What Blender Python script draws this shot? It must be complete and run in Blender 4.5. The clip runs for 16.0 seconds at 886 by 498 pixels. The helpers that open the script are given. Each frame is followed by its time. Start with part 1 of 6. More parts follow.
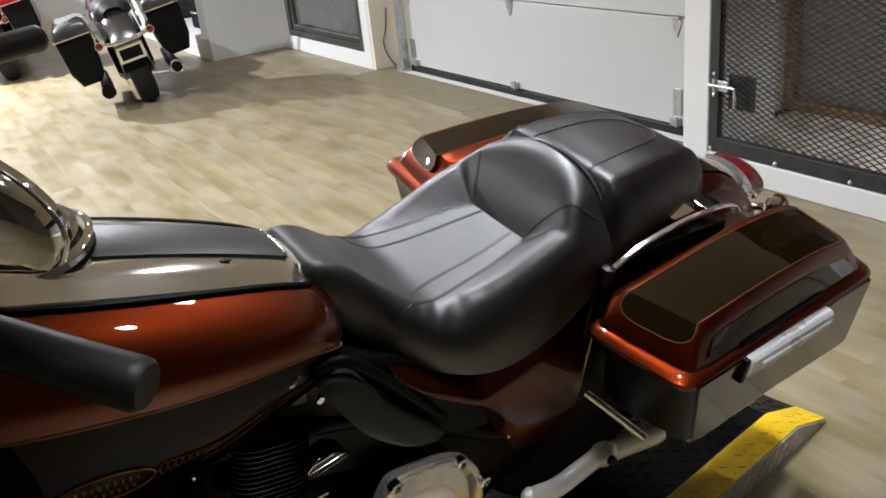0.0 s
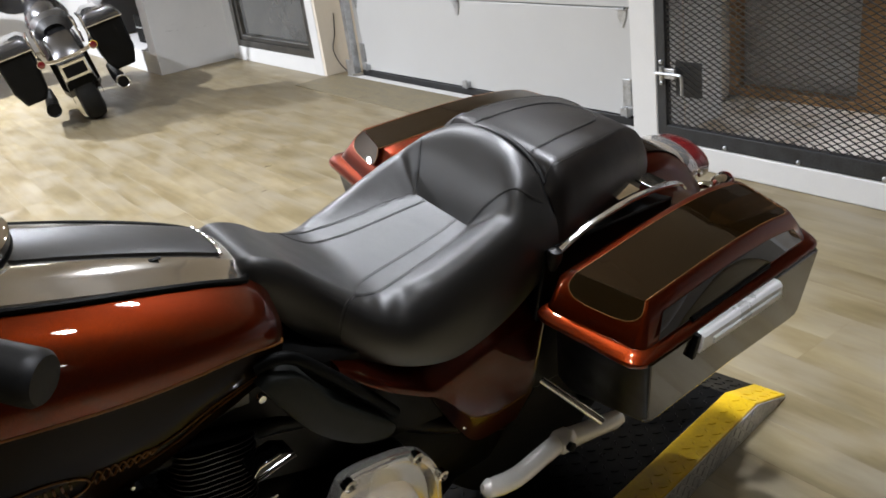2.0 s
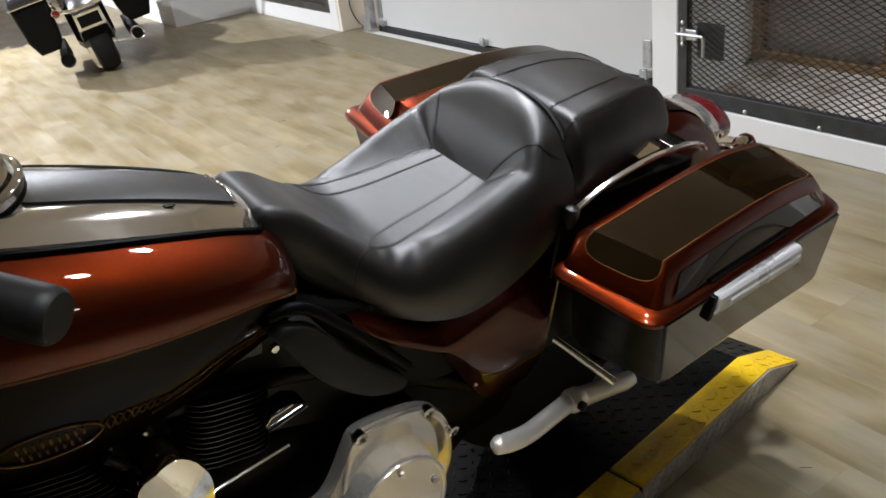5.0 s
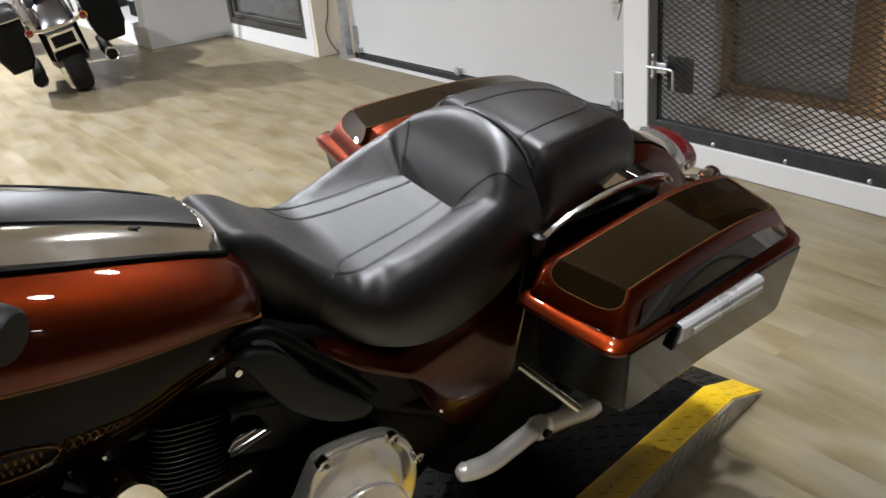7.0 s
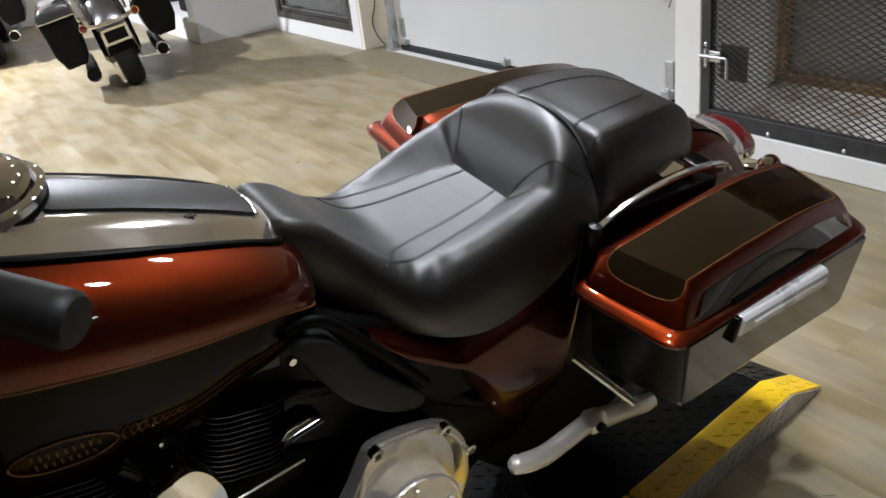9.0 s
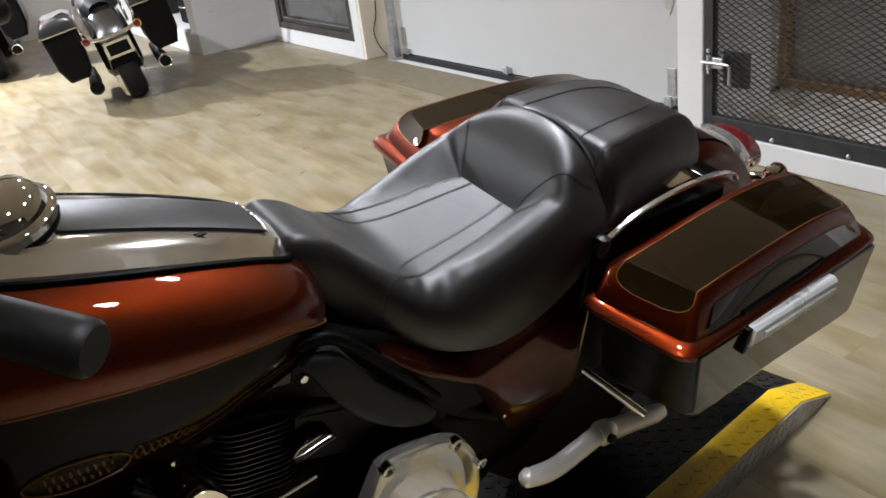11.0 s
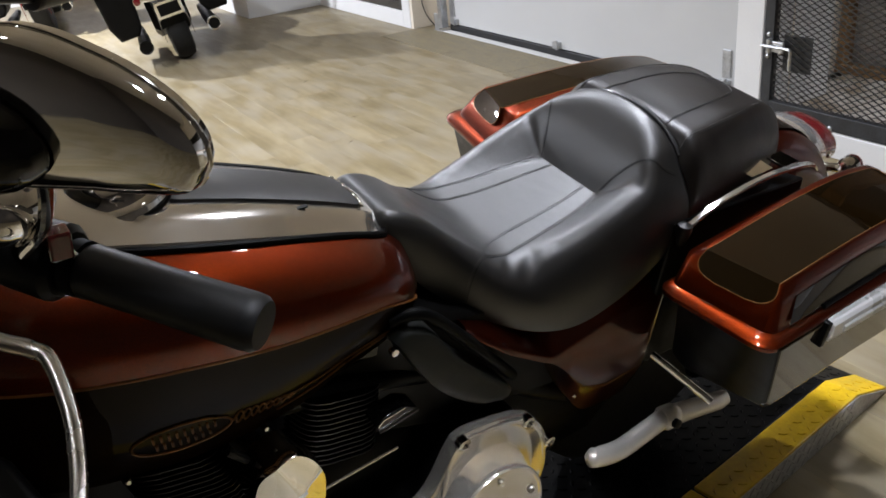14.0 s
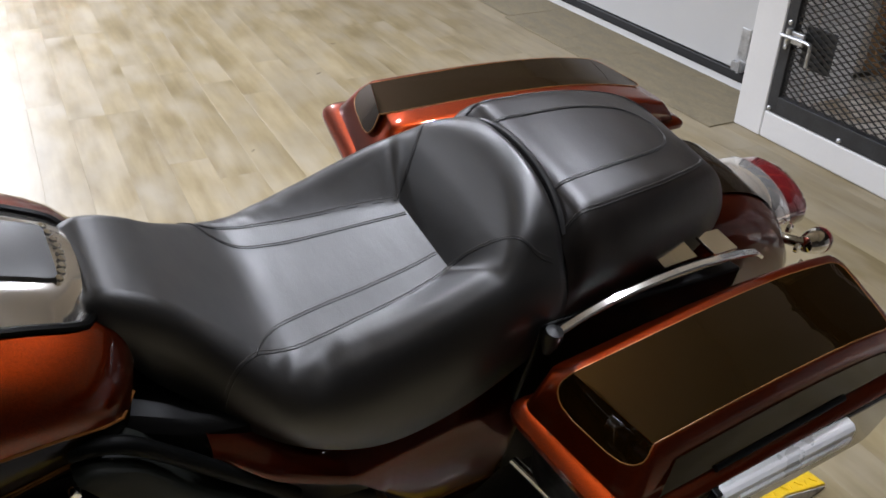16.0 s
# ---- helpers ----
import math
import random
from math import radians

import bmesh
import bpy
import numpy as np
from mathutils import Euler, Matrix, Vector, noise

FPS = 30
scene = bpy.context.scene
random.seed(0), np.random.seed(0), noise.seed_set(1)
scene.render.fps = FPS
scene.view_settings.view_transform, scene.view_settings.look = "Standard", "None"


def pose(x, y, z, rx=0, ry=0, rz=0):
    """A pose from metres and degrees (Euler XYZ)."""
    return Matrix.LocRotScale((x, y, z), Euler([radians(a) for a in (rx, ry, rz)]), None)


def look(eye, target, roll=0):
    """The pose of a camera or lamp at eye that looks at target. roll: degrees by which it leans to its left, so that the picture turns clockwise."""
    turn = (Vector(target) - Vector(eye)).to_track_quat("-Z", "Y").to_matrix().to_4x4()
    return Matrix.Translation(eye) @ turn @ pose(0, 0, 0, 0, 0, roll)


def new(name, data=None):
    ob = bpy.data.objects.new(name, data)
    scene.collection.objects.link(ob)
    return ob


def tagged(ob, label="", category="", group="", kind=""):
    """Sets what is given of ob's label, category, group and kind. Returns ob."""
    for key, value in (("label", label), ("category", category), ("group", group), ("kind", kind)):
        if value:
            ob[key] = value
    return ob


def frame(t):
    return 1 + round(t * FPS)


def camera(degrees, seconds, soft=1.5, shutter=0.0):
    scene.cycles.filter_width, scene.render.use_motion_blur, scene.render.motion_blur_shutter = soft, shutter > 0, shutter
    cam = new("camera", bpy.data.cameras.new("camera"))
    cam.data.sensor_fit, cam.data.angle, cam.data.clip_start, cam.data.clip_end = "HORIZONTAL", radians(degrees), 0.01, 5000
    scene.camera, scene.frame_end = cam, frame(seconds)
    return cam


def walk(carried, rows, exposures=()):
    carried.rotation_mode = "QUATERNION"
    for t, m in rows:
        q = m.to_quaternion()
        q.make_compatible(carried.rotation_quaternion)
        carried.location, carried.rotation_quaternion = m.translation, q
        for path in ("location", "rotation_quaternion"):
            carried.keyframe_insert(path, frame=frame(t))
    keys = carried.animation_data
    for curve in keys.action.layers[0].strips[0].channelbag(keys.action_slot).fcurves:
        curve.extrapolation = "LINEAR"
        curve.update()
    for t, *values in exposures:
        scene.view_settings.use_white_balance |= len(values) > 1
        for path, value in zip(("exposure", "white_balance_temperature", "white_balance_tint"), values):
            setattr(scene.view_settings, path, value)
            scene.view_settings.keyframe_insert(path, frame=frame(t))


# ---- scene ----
cam = camera(54.8, 16.0, soft=1.7)
PATH = [
    (0, (-1.0346, -1.1433, 1.4925), (0.0287, 0.347, 0.6873), -6.27),
    (0.5, (-1.0136, -1.1575, 1.4925), (0.0935, 0.2996, 0.6855), -7.31),
    (1, (-0.9928, -1.1608, 1.4433), (0.1019, 0.2881, 0.6053), -10.44),
    (1.5, (-1.0059, -1.1486, 1.447), (0.0602, 0.3132, 0.5946), -9.55),
    (2, (-0.9999, -1.1525, 1.4508), (0.1302, 0.2896, 0.6489), -8.28),
    (2.5, (-0.9921, -1.1431, 1.4447), (0.156, 0.2807, 0.6354), -8.42),
    (3, (-0.9952, -1.13, 1.445), (0.1353, 0.2952, 0.6137), -7.62),
    (3.5, (-1.0149, -1.1471, 1.4388), (0.071, 0.3391, 0.6564), -6.49),
    (4, (-1.015, -1.1507, 1.4285), (0.051, 0.3077, 0.5701), -6.21),
    (4.2, (-1.0095, -1.1473, 1.4346), (0.0622, 0.2911, 0.5499), -6.81),
    (6.3, (-0.9983, -1.1376, 1.437), (0.0964, 0.3214, 0.6166), -8.29),
    (6.5, (-1.0022, -1.1444, 1.4414), (0.1126, 0.3077, 0.636), -7.71),
    (7, (-0.9966, -1.1532, 1.4379), (0.1483, 0.2606, 0.6071), -5.72),
    (7.5, (-0.9684, -1.1558, 1.4369), (0.1702, 0.2536, 0.5902), -6.54),
    (8, (-0.9701, -1.1602, 1.434), (0.116, 0.2994, 0.6032), -8.87),
    (8.5, (-0.9885, -1.1469, 1.4268), (0.0691, 0.3269, 0.5845), -8.62),
    (9, (-0.9998, -1.1307, 1.4255), (0.0612, 0.345, 0.5907), -6.95),
    (9.5, (-1.0053, -1.1208, 1.4292), (0.0543, 0.3596, 0.601), -6.87),
    (9.7, (-1.0038, -1.1213, 1.4331), (0.064, 0.3613, 0.6195), -7.19),
    (11.8, (-1.0034, -1.12, 1.437), (0.0573, 0.361, 0.6114), -7.94),
    (12, (-0.9902, -1.1109, 1.4307), (0.1004, 0.3275, 0.5696), -8.74),
    (12.5, (-1.0101, -1.102, 1.4383), (0.0445, 0.3765, 0.6004), -6.99),
    (13, (-1.0143, -1.0874, 1.4221), (-0.0232, 0.3879, 0.5049), -5.72),
    (13.5, (-1.0129, -1.0726, 1.424), (-0.0613, 0.4226, 0.4973), -5.61),
    (14, (-1.08, -1.0728, 1.4648), (-0.0909, 0.4301, 0.5914), -6.11),
    (14.5, (-1.1627, -1.0741, 1.4654), (-0.0079, 0.2375, 0.4928), -4.63),
    (15, (-0.9746, -1.0611, 1.4764), (0.0272, 0.3757, 0.511), -6.92),
    (15.5, (-0.781, -1.0329, 1.5007), (0.1154, 0.4167, 0.4542), -0.74),
    (16, (-0.6017, -0.8738, 1.4793), (0.3036, 0.5725, 0.4359), 1.30),
]
EXPOSURE = [(0.0, -0.04, 6500, 9), (3.5, -0.02, 6400, 9), (6.5, -0.09, 6550, 9), (9.5, -0.07, 6350, 9), (12.0, -0.1, 6550, 9), (13.0, -0.12, 6650, 10), (14.0, -0.11, 6300, 11), (14.5, -0.04, 6750, 12), (15.0, -0.1, 6250, 11), (15.5, -0.10, 6250, 9), (16.0, -0.22, 6300, 12)]
walk(cam, [(t, look(eye, target, roll)) for t, eye, target, roll in PATH], EXPOSURE)

# ---- light: unseen ceiling lamps; some follow mirrored highlights, others added to brighten seat, engine, floor ----
world = bpy.data.worlds.new("world")
scene.world = world
world.use_nodes = True
world.node_tree.nodes["Background"].inputs[0].default_value = (0.9, 0.95, 1.0, 1)
world.node_tree.nodes["Background"].inputs[1].default_value = 0.004
CEILING = 3.1
DROP = 0.4
SPOTS = [(0.45, -0.45, 5, 105), (0.50, 1.30, 21, 100), (0.85, 0.35, 19, 100), (-2.2, -0.3, 2.5, 120), (-2.0, 1.2, 24, 120), (-0.5, -1.0, 10, 50), (0.9, -2.75, 1.0, 120), (2.98, -0.75, 28, 95), (0.8, 3.3, 70, 170), (-1.6, 4.4, 200, 170), (-0.6, 8.0, 520, 170)]
LAMP_COLOUR = (0.94, 0.97, 1.06)


# ---- materials ----
def ramp_node(nt, fac, stops):
    r = nt.nodes.new("ShaderNodeValToRGB")
    while len(r.color_ramp.elements) < len(stops):
        r.color_ramp.elements.new(0.5)
    for e, (p, c) in zip(r.color_ramp.elements, stops):
        e.position, e.color = p, (*c, 1)
    nt.links.new(fac, r.inputs[0])
    return r


def noise_node(nt, scale, detail=4.0, rough=0.6, stretch=None, vector=None):
    n = nt.nodes.new("ShaderNodeTexNoise")
    n.inputs["Scale"].default_value, n.inputs["Detail"].default_value, n.inputs["Roughness"].default_value = scale, detail, rough
    co = nt.nodes.new("ShaderNodeTexCoord").outputs["Object"] if vector is None else vector
    if stretch:
        m = nt.nodes.new("ShaderNodeMapping")
        m.inputs["Scale"].default_value = stretch
        nt.links.new(co, m.inputs[0])
        co = m.outputs[0]
    nt.links.new(co, n.inputs["Vector"])
    return n


def surface(name, base, rough=0.5, metal=0.0, vary=0.12, scale=6.0, grain=120.0, bump=0.0, coat=0.0, ior=1.5, rough_vary=0.1, stretch=None, emit=None, dirt=None, spec=None):
    """A plain surface with variation at two scales: broad stains and fine grain, with gloss that varies along."""
    m = bpy.data.materials.new(name)
    m.use_nodes = True
    nt = m.node_tree
    b = nt.nodes["Principled BSDF"]
    broad, fine = noise_node(nt, scale, 5, 0.6, stretch), noise_node(nt, grain, 3, 0.5, stretch)
    lo, hi = [max(0, c * (1 - vary)) for c in base], [min(1, c * (1 + vary)) for c in base]
    col = ramp_node(nt, broad.outputs["Fac"], [(0.3, lo), (0.7, hi)])
    mix = nt.nodes.new("ShaderNodeMixRGB")
    mix.blend_type, mix.inputs[0].default_value = "OVERLAY", min(0.6, vary * 1.5)
    nt.links.new(col.outputs[0], mix.inputs[1])
    nt.links.new(fine.outputs["Fac"], mix.inputs[2])
    out = mix.outputs[0]
    if dirt:
        d = noise_node(nt, dirt[1], 8, 0.7)
        f = ramp_node(nt, d.outputs["Fac"], [(dirt[2], (0, 0, 0)), (dirt[2] + 0.12, (1, 1, 1))])
        dm = nt.nodes.new("ShaderNodeMixRGB")
        dm.inputs[2].default_value = (*dirt[0], 1)
        nt.links.new(f.outputs[0], dm.inputs[0])
        nt.links.new(out, dm.inputs[1])
        out = dm.outputs[0]
    nt.links.new(out, b.inputs["Base Color"])
    rr = ramp_node(nt, broad.outputs["Fac"], [(0.3, (max(0.01, rough - rough_vary),) * 3), (0.7, (min(1, rough + rough_vary),) * 3)])
    nt.links.new(rr.outputs[0], b.inputs["Roughness"])
    b.inputs["Metallic"].default_value, b.inputs["IOR"].default_value = metal, ior
    b.inputs["Coat Weight"].default_value, b.inputs["Coat Roughness"].default_value = coat, 0.03
    if bump:
        bp = nt.nodes.new("ShaderNodeBump")
        bp.inputs["Strength"].default_value, bp.inputs["Distance"].default_value = bump, 0.002
        nt.links.new(fine.outputs["Fac"], bp.inputs["Height"])
        nt.links.new(bp.outputs[0], b.inputs["Normal"])
    if spec is not None:
        b.inputs["Specular IOR Level"].default_value = spec
    if emit:
        b.inputs["Emission Color"].default_value, b.inputs["Emission Strength"].default_value = (*emit[0], 1), emit[1]
    return m


def leather_material(name, base, rough, gloss):
    m = surface(name, base, rough, vary=0.25, scale=9, grain=300, rough_vary=0.06)
    nt = m.node_tree
    b = nt.nodes["Principled BSDF"]
    v = nt.nodes.new("ShaderNodeTexVoronoi")
    v.inputs["Scale"].default_value = 700
    co = nt.nodes.new("ShaderNodeTexCoord")
    nt.links.new(co.outputs["Object"], v.inputs["Vector"])
    bp = nt.nodes.new("ShaderNodeBump")
    bp.inputs["Strength"].default_value, bp.inputs["Distance"].default_value = 0.16, 0.0006
    nt.links.new(v.outputs["Distance"], bp.inputs["Height"])
    crease = noise_node(nt, 11.0, 4, 0.55, (1.6, 0.7, 1.0))
    fold = nt.nodes.new("ShaderNodeBump")
    fold.inputs["Strength"].default_value, fold.inputs["Distance"].default_value = 0.10, 0.012
    nt.links.new(crease.outputs["Fac"], fold.inputs["Height"])
    nt.links.new(fold.outputs[0], bp.inputs["Normal"])
    nt.links.new(bp.outputs[0], b.inputs["Normal"])
    nt.links.new(bp.outputs[0], b.inputs["Coat Normal"])
    b.inputs["Specular IOR Level"].default_value = gloss
    b.inputs["Coat Weight"].default_value, b.inputs["Coat Roughness"].default_value = gloss * 0.2, rough - 0.08
    return m


def plank_material():
    """Wood-look vinyl plank: grey-beige grain along the board, each board a little different."""
    m = bpy.data.materials.new("floor_vinyl")
    m.use_nodes = True
    nt = m.node_tree
    b = nt.nodes["Principled BSDF"]
    info = nt.nodes.new("ShaderNodeObjectInfo")
    co = nt.nodes.new("ShaderNodeTexCoord")
    off = nt.nodes.new("ShaderNodeVectorMath")
    off.operation = "MULTIPLY_ADD"
    comb = nt.nodes.new("ShaderNodeCombineXYZ")
    for k in range(3):
        nt.links.new(info.outputs["Random"], comb.inputs[k])
    nt.links.new(comb.outputs[0], off.inputs[0])
    off.inputs[1].default_value = (17.0, 31.0, 5.0)
    nt.links.new(co.outputs["Object"], off.inputs[2])
    grain = noise_node(nt, 2.6, 5, 0.55, (3.2, 1.0, 1.0), off.outputs[0])
    streak = noise_node(nt, 3.2, 6, 0.62, (7.0, 0.55, 1.0), off.outputs[0])
    cloud = noise_node(nt, 3.4, 4, 0.5, (2.2, 1.0, 1.0), off.outputs[0])
    speck = noise_node(nt, 14.0, 3, 0.5, (1.6, 1.0, 1.0), off.outputs[0])
    c1 = ramp_node(nt, grain.outputs["Fac"], [(0.28, (0.180, 0.140, 0.068)), (0.5, (0.240, 0.192, 0.105)), (0.72, (0.305, 0.252, 0.155))])
    c2 = ramp_node(nt, streak.outputs["Fac"], [(0.34, (0.52, 0.47, 0.38)), (0.60, (1, 1, 1))])
    mul = nt.nodes.new("ShaderNodeMixRGB")
    mul.blend_type, mul.inputs[0].default_value = "MULTIPLY", 0.46
    nt.links.new(c1.outputs[0], mul.inputs[1])
    nt.links.new(c2.outputs[0], mul.inputs[2])
    grey = ramp_node(nt, cloud.outputs["Fac"], [(0.42, (0, 0, 0)), (0.72, (0.7, 0.7, 0.7))])
    mg = nt.nodes.new("ShaderNodeMixRGB")
    mg.inputs[2].default_value = (0.285, 0.250, 0.185, 1)
    nt.links.new(grey.outputs[0], mg.inputs[0])
    nt.links.new(mul.outputs[0], mg.inputs[1])
    knot = ramp_node(nt, speck.outputs["Fac"], [(0.88, (0, 0, 0)), (0.92, (0.6, 0.6, 0.6))])
    mul2 = nt.nodes.new("ShaderNodeMixRGB")
    mul2.inputs[2].default_value = (0.10, 0.075, 0.045, 1)
    nt.links.new(knot.outputs[0], mul2.inputs[0])
    nt.links.new(mg.outputs[0], mul2.inputs[1])
    hsv = nt.nodes.new("ShaderNodeHueSaturation")
    mr = nt.nodes.new("ShaderNodeMapRange")
    mr.inputs["To Min"].default_value, mr.inputs["To Max"].default_value = 0.95, 1.05
    nt.links.new(info.outputs["Random"], mr.inputs["Value"])
    nt.links.new(mr.outputs[0], hsv.inputs["Value"])
    nt.links.new(mul2.outputs[0], hsv.inputs["Color"])
    nt.links.new(hsv.outputs[0], b.inputs["Base Color"])
    rr = ramp_node(nt, cloud.outputs["Fac"], [(0.3, (0.34,) * 3), (0.75, (0.50,) * 3)])
    nt.links.new(rr.outputs[0], b.inputs["Roughness"])
    bp = nt.nodes.new("ShaderNodeBump")
    bp.inputs["Strength"].default_value, bp.inputs["Distance"].default_value = 0.05, 0.001
    nt.links.new(streak.outputs["Fac"], bp.inputs["Height"])
    nt.links.new(bp.outputs[0], b.inputs["Normal"])
    return m


def flake_paint(name, base, deep, metal=0.55, rough=0.28, coat=1.0):
    """Metallic paint under clear lacquer: fine bright flakes in a deep colour."""
    m = bpy.data.materials.new(name)
    m.use_nodes = True
    nt = m.node_tree
    b = nt.nodes["Principled BSDF"]
    fl, cl = noise_node(nt, 1600, 2, 0.5), noise_node(nt, 7, 3, 0.5)
    c = ramp_node(nt, fl.outputs["Fac"], [(0.35, deep), (0.7, base)])
    tone = ramp_node(nt, cl.outputs["Fac"], [(0.3, (0.92,) * 3), (0.7, (1.06,) * 3)])
    mul = nt.nodes.new("ShaderNodeMixRGB")
    mul.blend_type, mul.inputs[0].default_value = "MULTIPLY", 1.0
    nt.links.new(c.outputs[0], mul.inputs[1])
    nt.links.new(tone.outputs[0], mul.inputs[2])
    nt.links.new(mul.outputs[0], b.inputs["Base Color"])
    b.inputs["Metallic"].default_value, b.inputs["Roughness"].default_value = metal, rough
    b.inputs["Specular IOR Level"].default_value = 0.0
    b.inputs["Coat Weight"].default_value, b.inputs["Coat Roughness"].default_value, b.inputs["Coat IOR"].default_value = coat, 0.015, 1.5
    return m


M_PLANK = plank_material()
M_GROUT = surface("floor_underlay", (0.16, 0.135, 0.09), 0.9)
M_WALL = surface("white_wall_paint", (0.66, 0.655, 0.64), 0.55, vary=0.04, scale=2.5, grain=90, bump=0.05, dirt=((0.5, 0.48, 0.45), 3.0, 0.69))
M_CREAM = surface("cream_wall_paint", (0.70, 0.63, 0.52), 0.6, vary=0.05, scale=3, grain=90, bump=0.05)
M_CEIL = surface("ceiling_paint", (0.50, 0.46, 0.40), 0.8, vary=0.06, scale=1.5)
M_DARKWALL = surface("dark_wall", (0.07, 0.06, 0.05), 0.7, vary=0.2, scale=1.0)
M_DOOR = surface("garage_door_white", (0.50, 0.50, 0.49), 0.42, vary=0.03, scale=2.0, grain=200, bump=0.03, dirt=((0.55, 0.54, 0.5), 5.0, 0.73))
M_RUBBER = surface("black_rubber", (0.006, 0.006, 0.006), 0.45, vary=0.2, bump=0.1, spec=0.4)
M_ZINC = surface("galvanised_steel", (0.5, 0.51, 0.52), 0.38, metal=0.9, vary=0.2, scale=25)
M_STEEL = surface("black_steel", (0.035, 0.036, 0.038), 0.42, metal=0.4, vary=0.3, scale=14, bump=0.06)
M_MESH = surface("expanded_metal", (0.035, 0.033, 0.030), 0.45, metal=0.3, vary=0.3, scale=20)
M_WOOD = surface("pine_stud", (0.42, 0.24, 0.10), 0.6, vary=0.25, scale=4, grain=60, stretch=(8, 8, 1), bump=0.1)
M_PLY = surface("dusty_plywood", (0.60, 0.56, 0.50), 0.6, vary=0.2, scale=3, grain=50, bump=0.08, dirt=((0.36, 0.28, 0.18), 4.0, 0.52))
M_MATPLY = surface("worn_plywood", (0.185, 0.155, 0.095), 0.6, vary=0.25, scale=5, grain=60, stretch=(4, 1, 1), bump=0.12, dirt=((0.15, 0.12, 0.07), 6.0, 0.56))
M_GREYPANEL = surface("grey_panel", (0.66, 0.67, 0.69), 0.35, vary=0.08, scale=3)
M_FRAME = surface("bronze_window_frame", (0.10, 0.095, 0.085), 0.38, metal=0.6, vary=0.25, scale=12, dirt=((0.3, 0.29, 0.27), 20.0, 0.62))
M_LEATHER = leather_material("black_leather", (0.0045, 0.0039, 0.0036), 0.43, 0.98)
M_PILLION = leather_material("brown_black_leather", (0.007, 0.0048, 0.0036), 0.40, 0.5)
M_WELT = surface("seat_seam", (0.012, 0.012, 0.012), 0.4, vary=0.2)
M_THREAD = surface("light_thread", (0.09, 0.085, 0.08), 0.6, vary=0.2)
M_ORANGE = flake_paint("burnt_orange_paint", (0.215, 0.024, 0.002), (0.060, 0.0058, 0.0008), 0.92, 0.38)
M_DARK = flake_paint("dark_brown_paint", (0.015, 0.0066, 0.0006), (0.006, 0.0025, 0.0002), 0.6, 0.36, 1.0)
# same paint as M_DARK with a weak coat, so the tank panels look shaded
M_DARK_SHADED = flake_paint("dark_brown_paint_shaded", (0.012, 0.0055, 0.0016), (0.005, 0.0022, 0.0007), 0.2, 0.4, 0.2)
M_MAROON = flake_paint("red_brown_paint", (0.125, 0.0155, 0.004), (0.040, 0.0045, 0.0012), 0.85, 0.32, 1.0)
M_POLISH = surface("polished_aluminium", (0.93, 0.90, 0.85), 0.10, metal=0.9, vary=0.03, rough_vary=0.03, scale=15)
M_OLDGOLD = surface("old_gold", (0.21, 0.09, 0.016), 0.35, metal=0.4, vary=0.25, scale=30)
M_SCUFF = surface("grey_scuff", (0.42, 0.41, 0.39), 0.7, vary=0.3)
M_CRACK = surface("dark_crack", (0.03, 0.024, 0.016), 0.8)
M_GOLD = surface("gold_pinstripe", (0.24, 0.090, 0.016), 0.35, metal=0.3, vary=0.1)
M_CHROME = surface("chrome", (0.88, 0.87, 0.85), 0.05, metal=1.0, vary=0.02, rough_vary=0.02, scale=20)
M_SATIN = surface("satin_aluminium", (0.80, 0.77, 0.72), 0.28, metal=1.0, vary=0.06, rough_vary=0.05)
M_STEELEDGE = surface("fin_edge_metal", (0.22, 0.22, 0.21), 0.35, metal=1.0, vary=0.1)
M_BLACK = surface("black_powder_coat", (0.0016, 0.0016, 0.0016), 0.38, vary=0.3, scale=20, bump=0.05, spec=0.14)
M_GLOSSBLACK = surface("gloss_black", (0.003, 0.003, 0.003), 0.12, vary=0.1, spec=0.5)
M_PLASTIC = surface("black_plastic", (0.003, 0.0032, 0.003), 0.5, vary=0.2, scale=12, spec=0.08)
M_DEFLECT = surface("grey_green_plastic", (0.013, 0.0145, 0.0118), 0.55, vary=0.15, scale=10, spec=0.25)
M_RED = surface("red_lens", (0.10, 0.008, 0.009), 0.12, vary=0.1, coat=1.0)
M_CHARCOAL = flake_paint("charcoal_silver_paint", (0.20, 0.20, 0.205), (0.09, 0.09, 0.095), 0.9, 0.26)
M_REDPAINT = flake_paint("red_paint", (0.30, 0.02, 0.02), (0.16, 0.01, 0.01))
M_REFLECTOR = surface("silver_reflector", (0.80, 0.80, 0.80), 0.30, metal=0.25, vary=0.015, scale=6)
# cream, partly diffuse metals: the mirrored bright floor is put into their colour
M_PRIMARY = surface("chrome_with_floor_tint", (0.90, 0.85, 0.76), 0.14, metal=0.74, vary=0.05, rough_vary=0.06, scale=9, dirt=((0.45, 0.38, 0.27), 14.0, 0.66))
M_CAST = surface("polished_casting", (0.90, 0.86, 0.78), 0.17, metal=0.55, vary=0.05, rough_vary=0.05, scale=12)
M_YELLOW = surface("yellow_paint_worn", (0.66, 0.42, 0.008), 0.4, vary=0.18, scale=8, grain=80, bump=0.1, dirt=((0.22, 0.17, 0.06), 14.0, 0.66))
M_TREAD = surface("diamond_plate", (0.48, 0.47, 0.44), 0.42, metal=0.45, vary=0.25, scale=14, bump=0.08, dirt=((0.12, 0.11, 0.09), 10.0, 0.58))
M_TREADBLACK = surface("black_diamond_plate", (0.003, 0.003, 0.003), 0.36, metal=0.0, vary=0.3, scale=14, bump=0.08, spec=0.14)
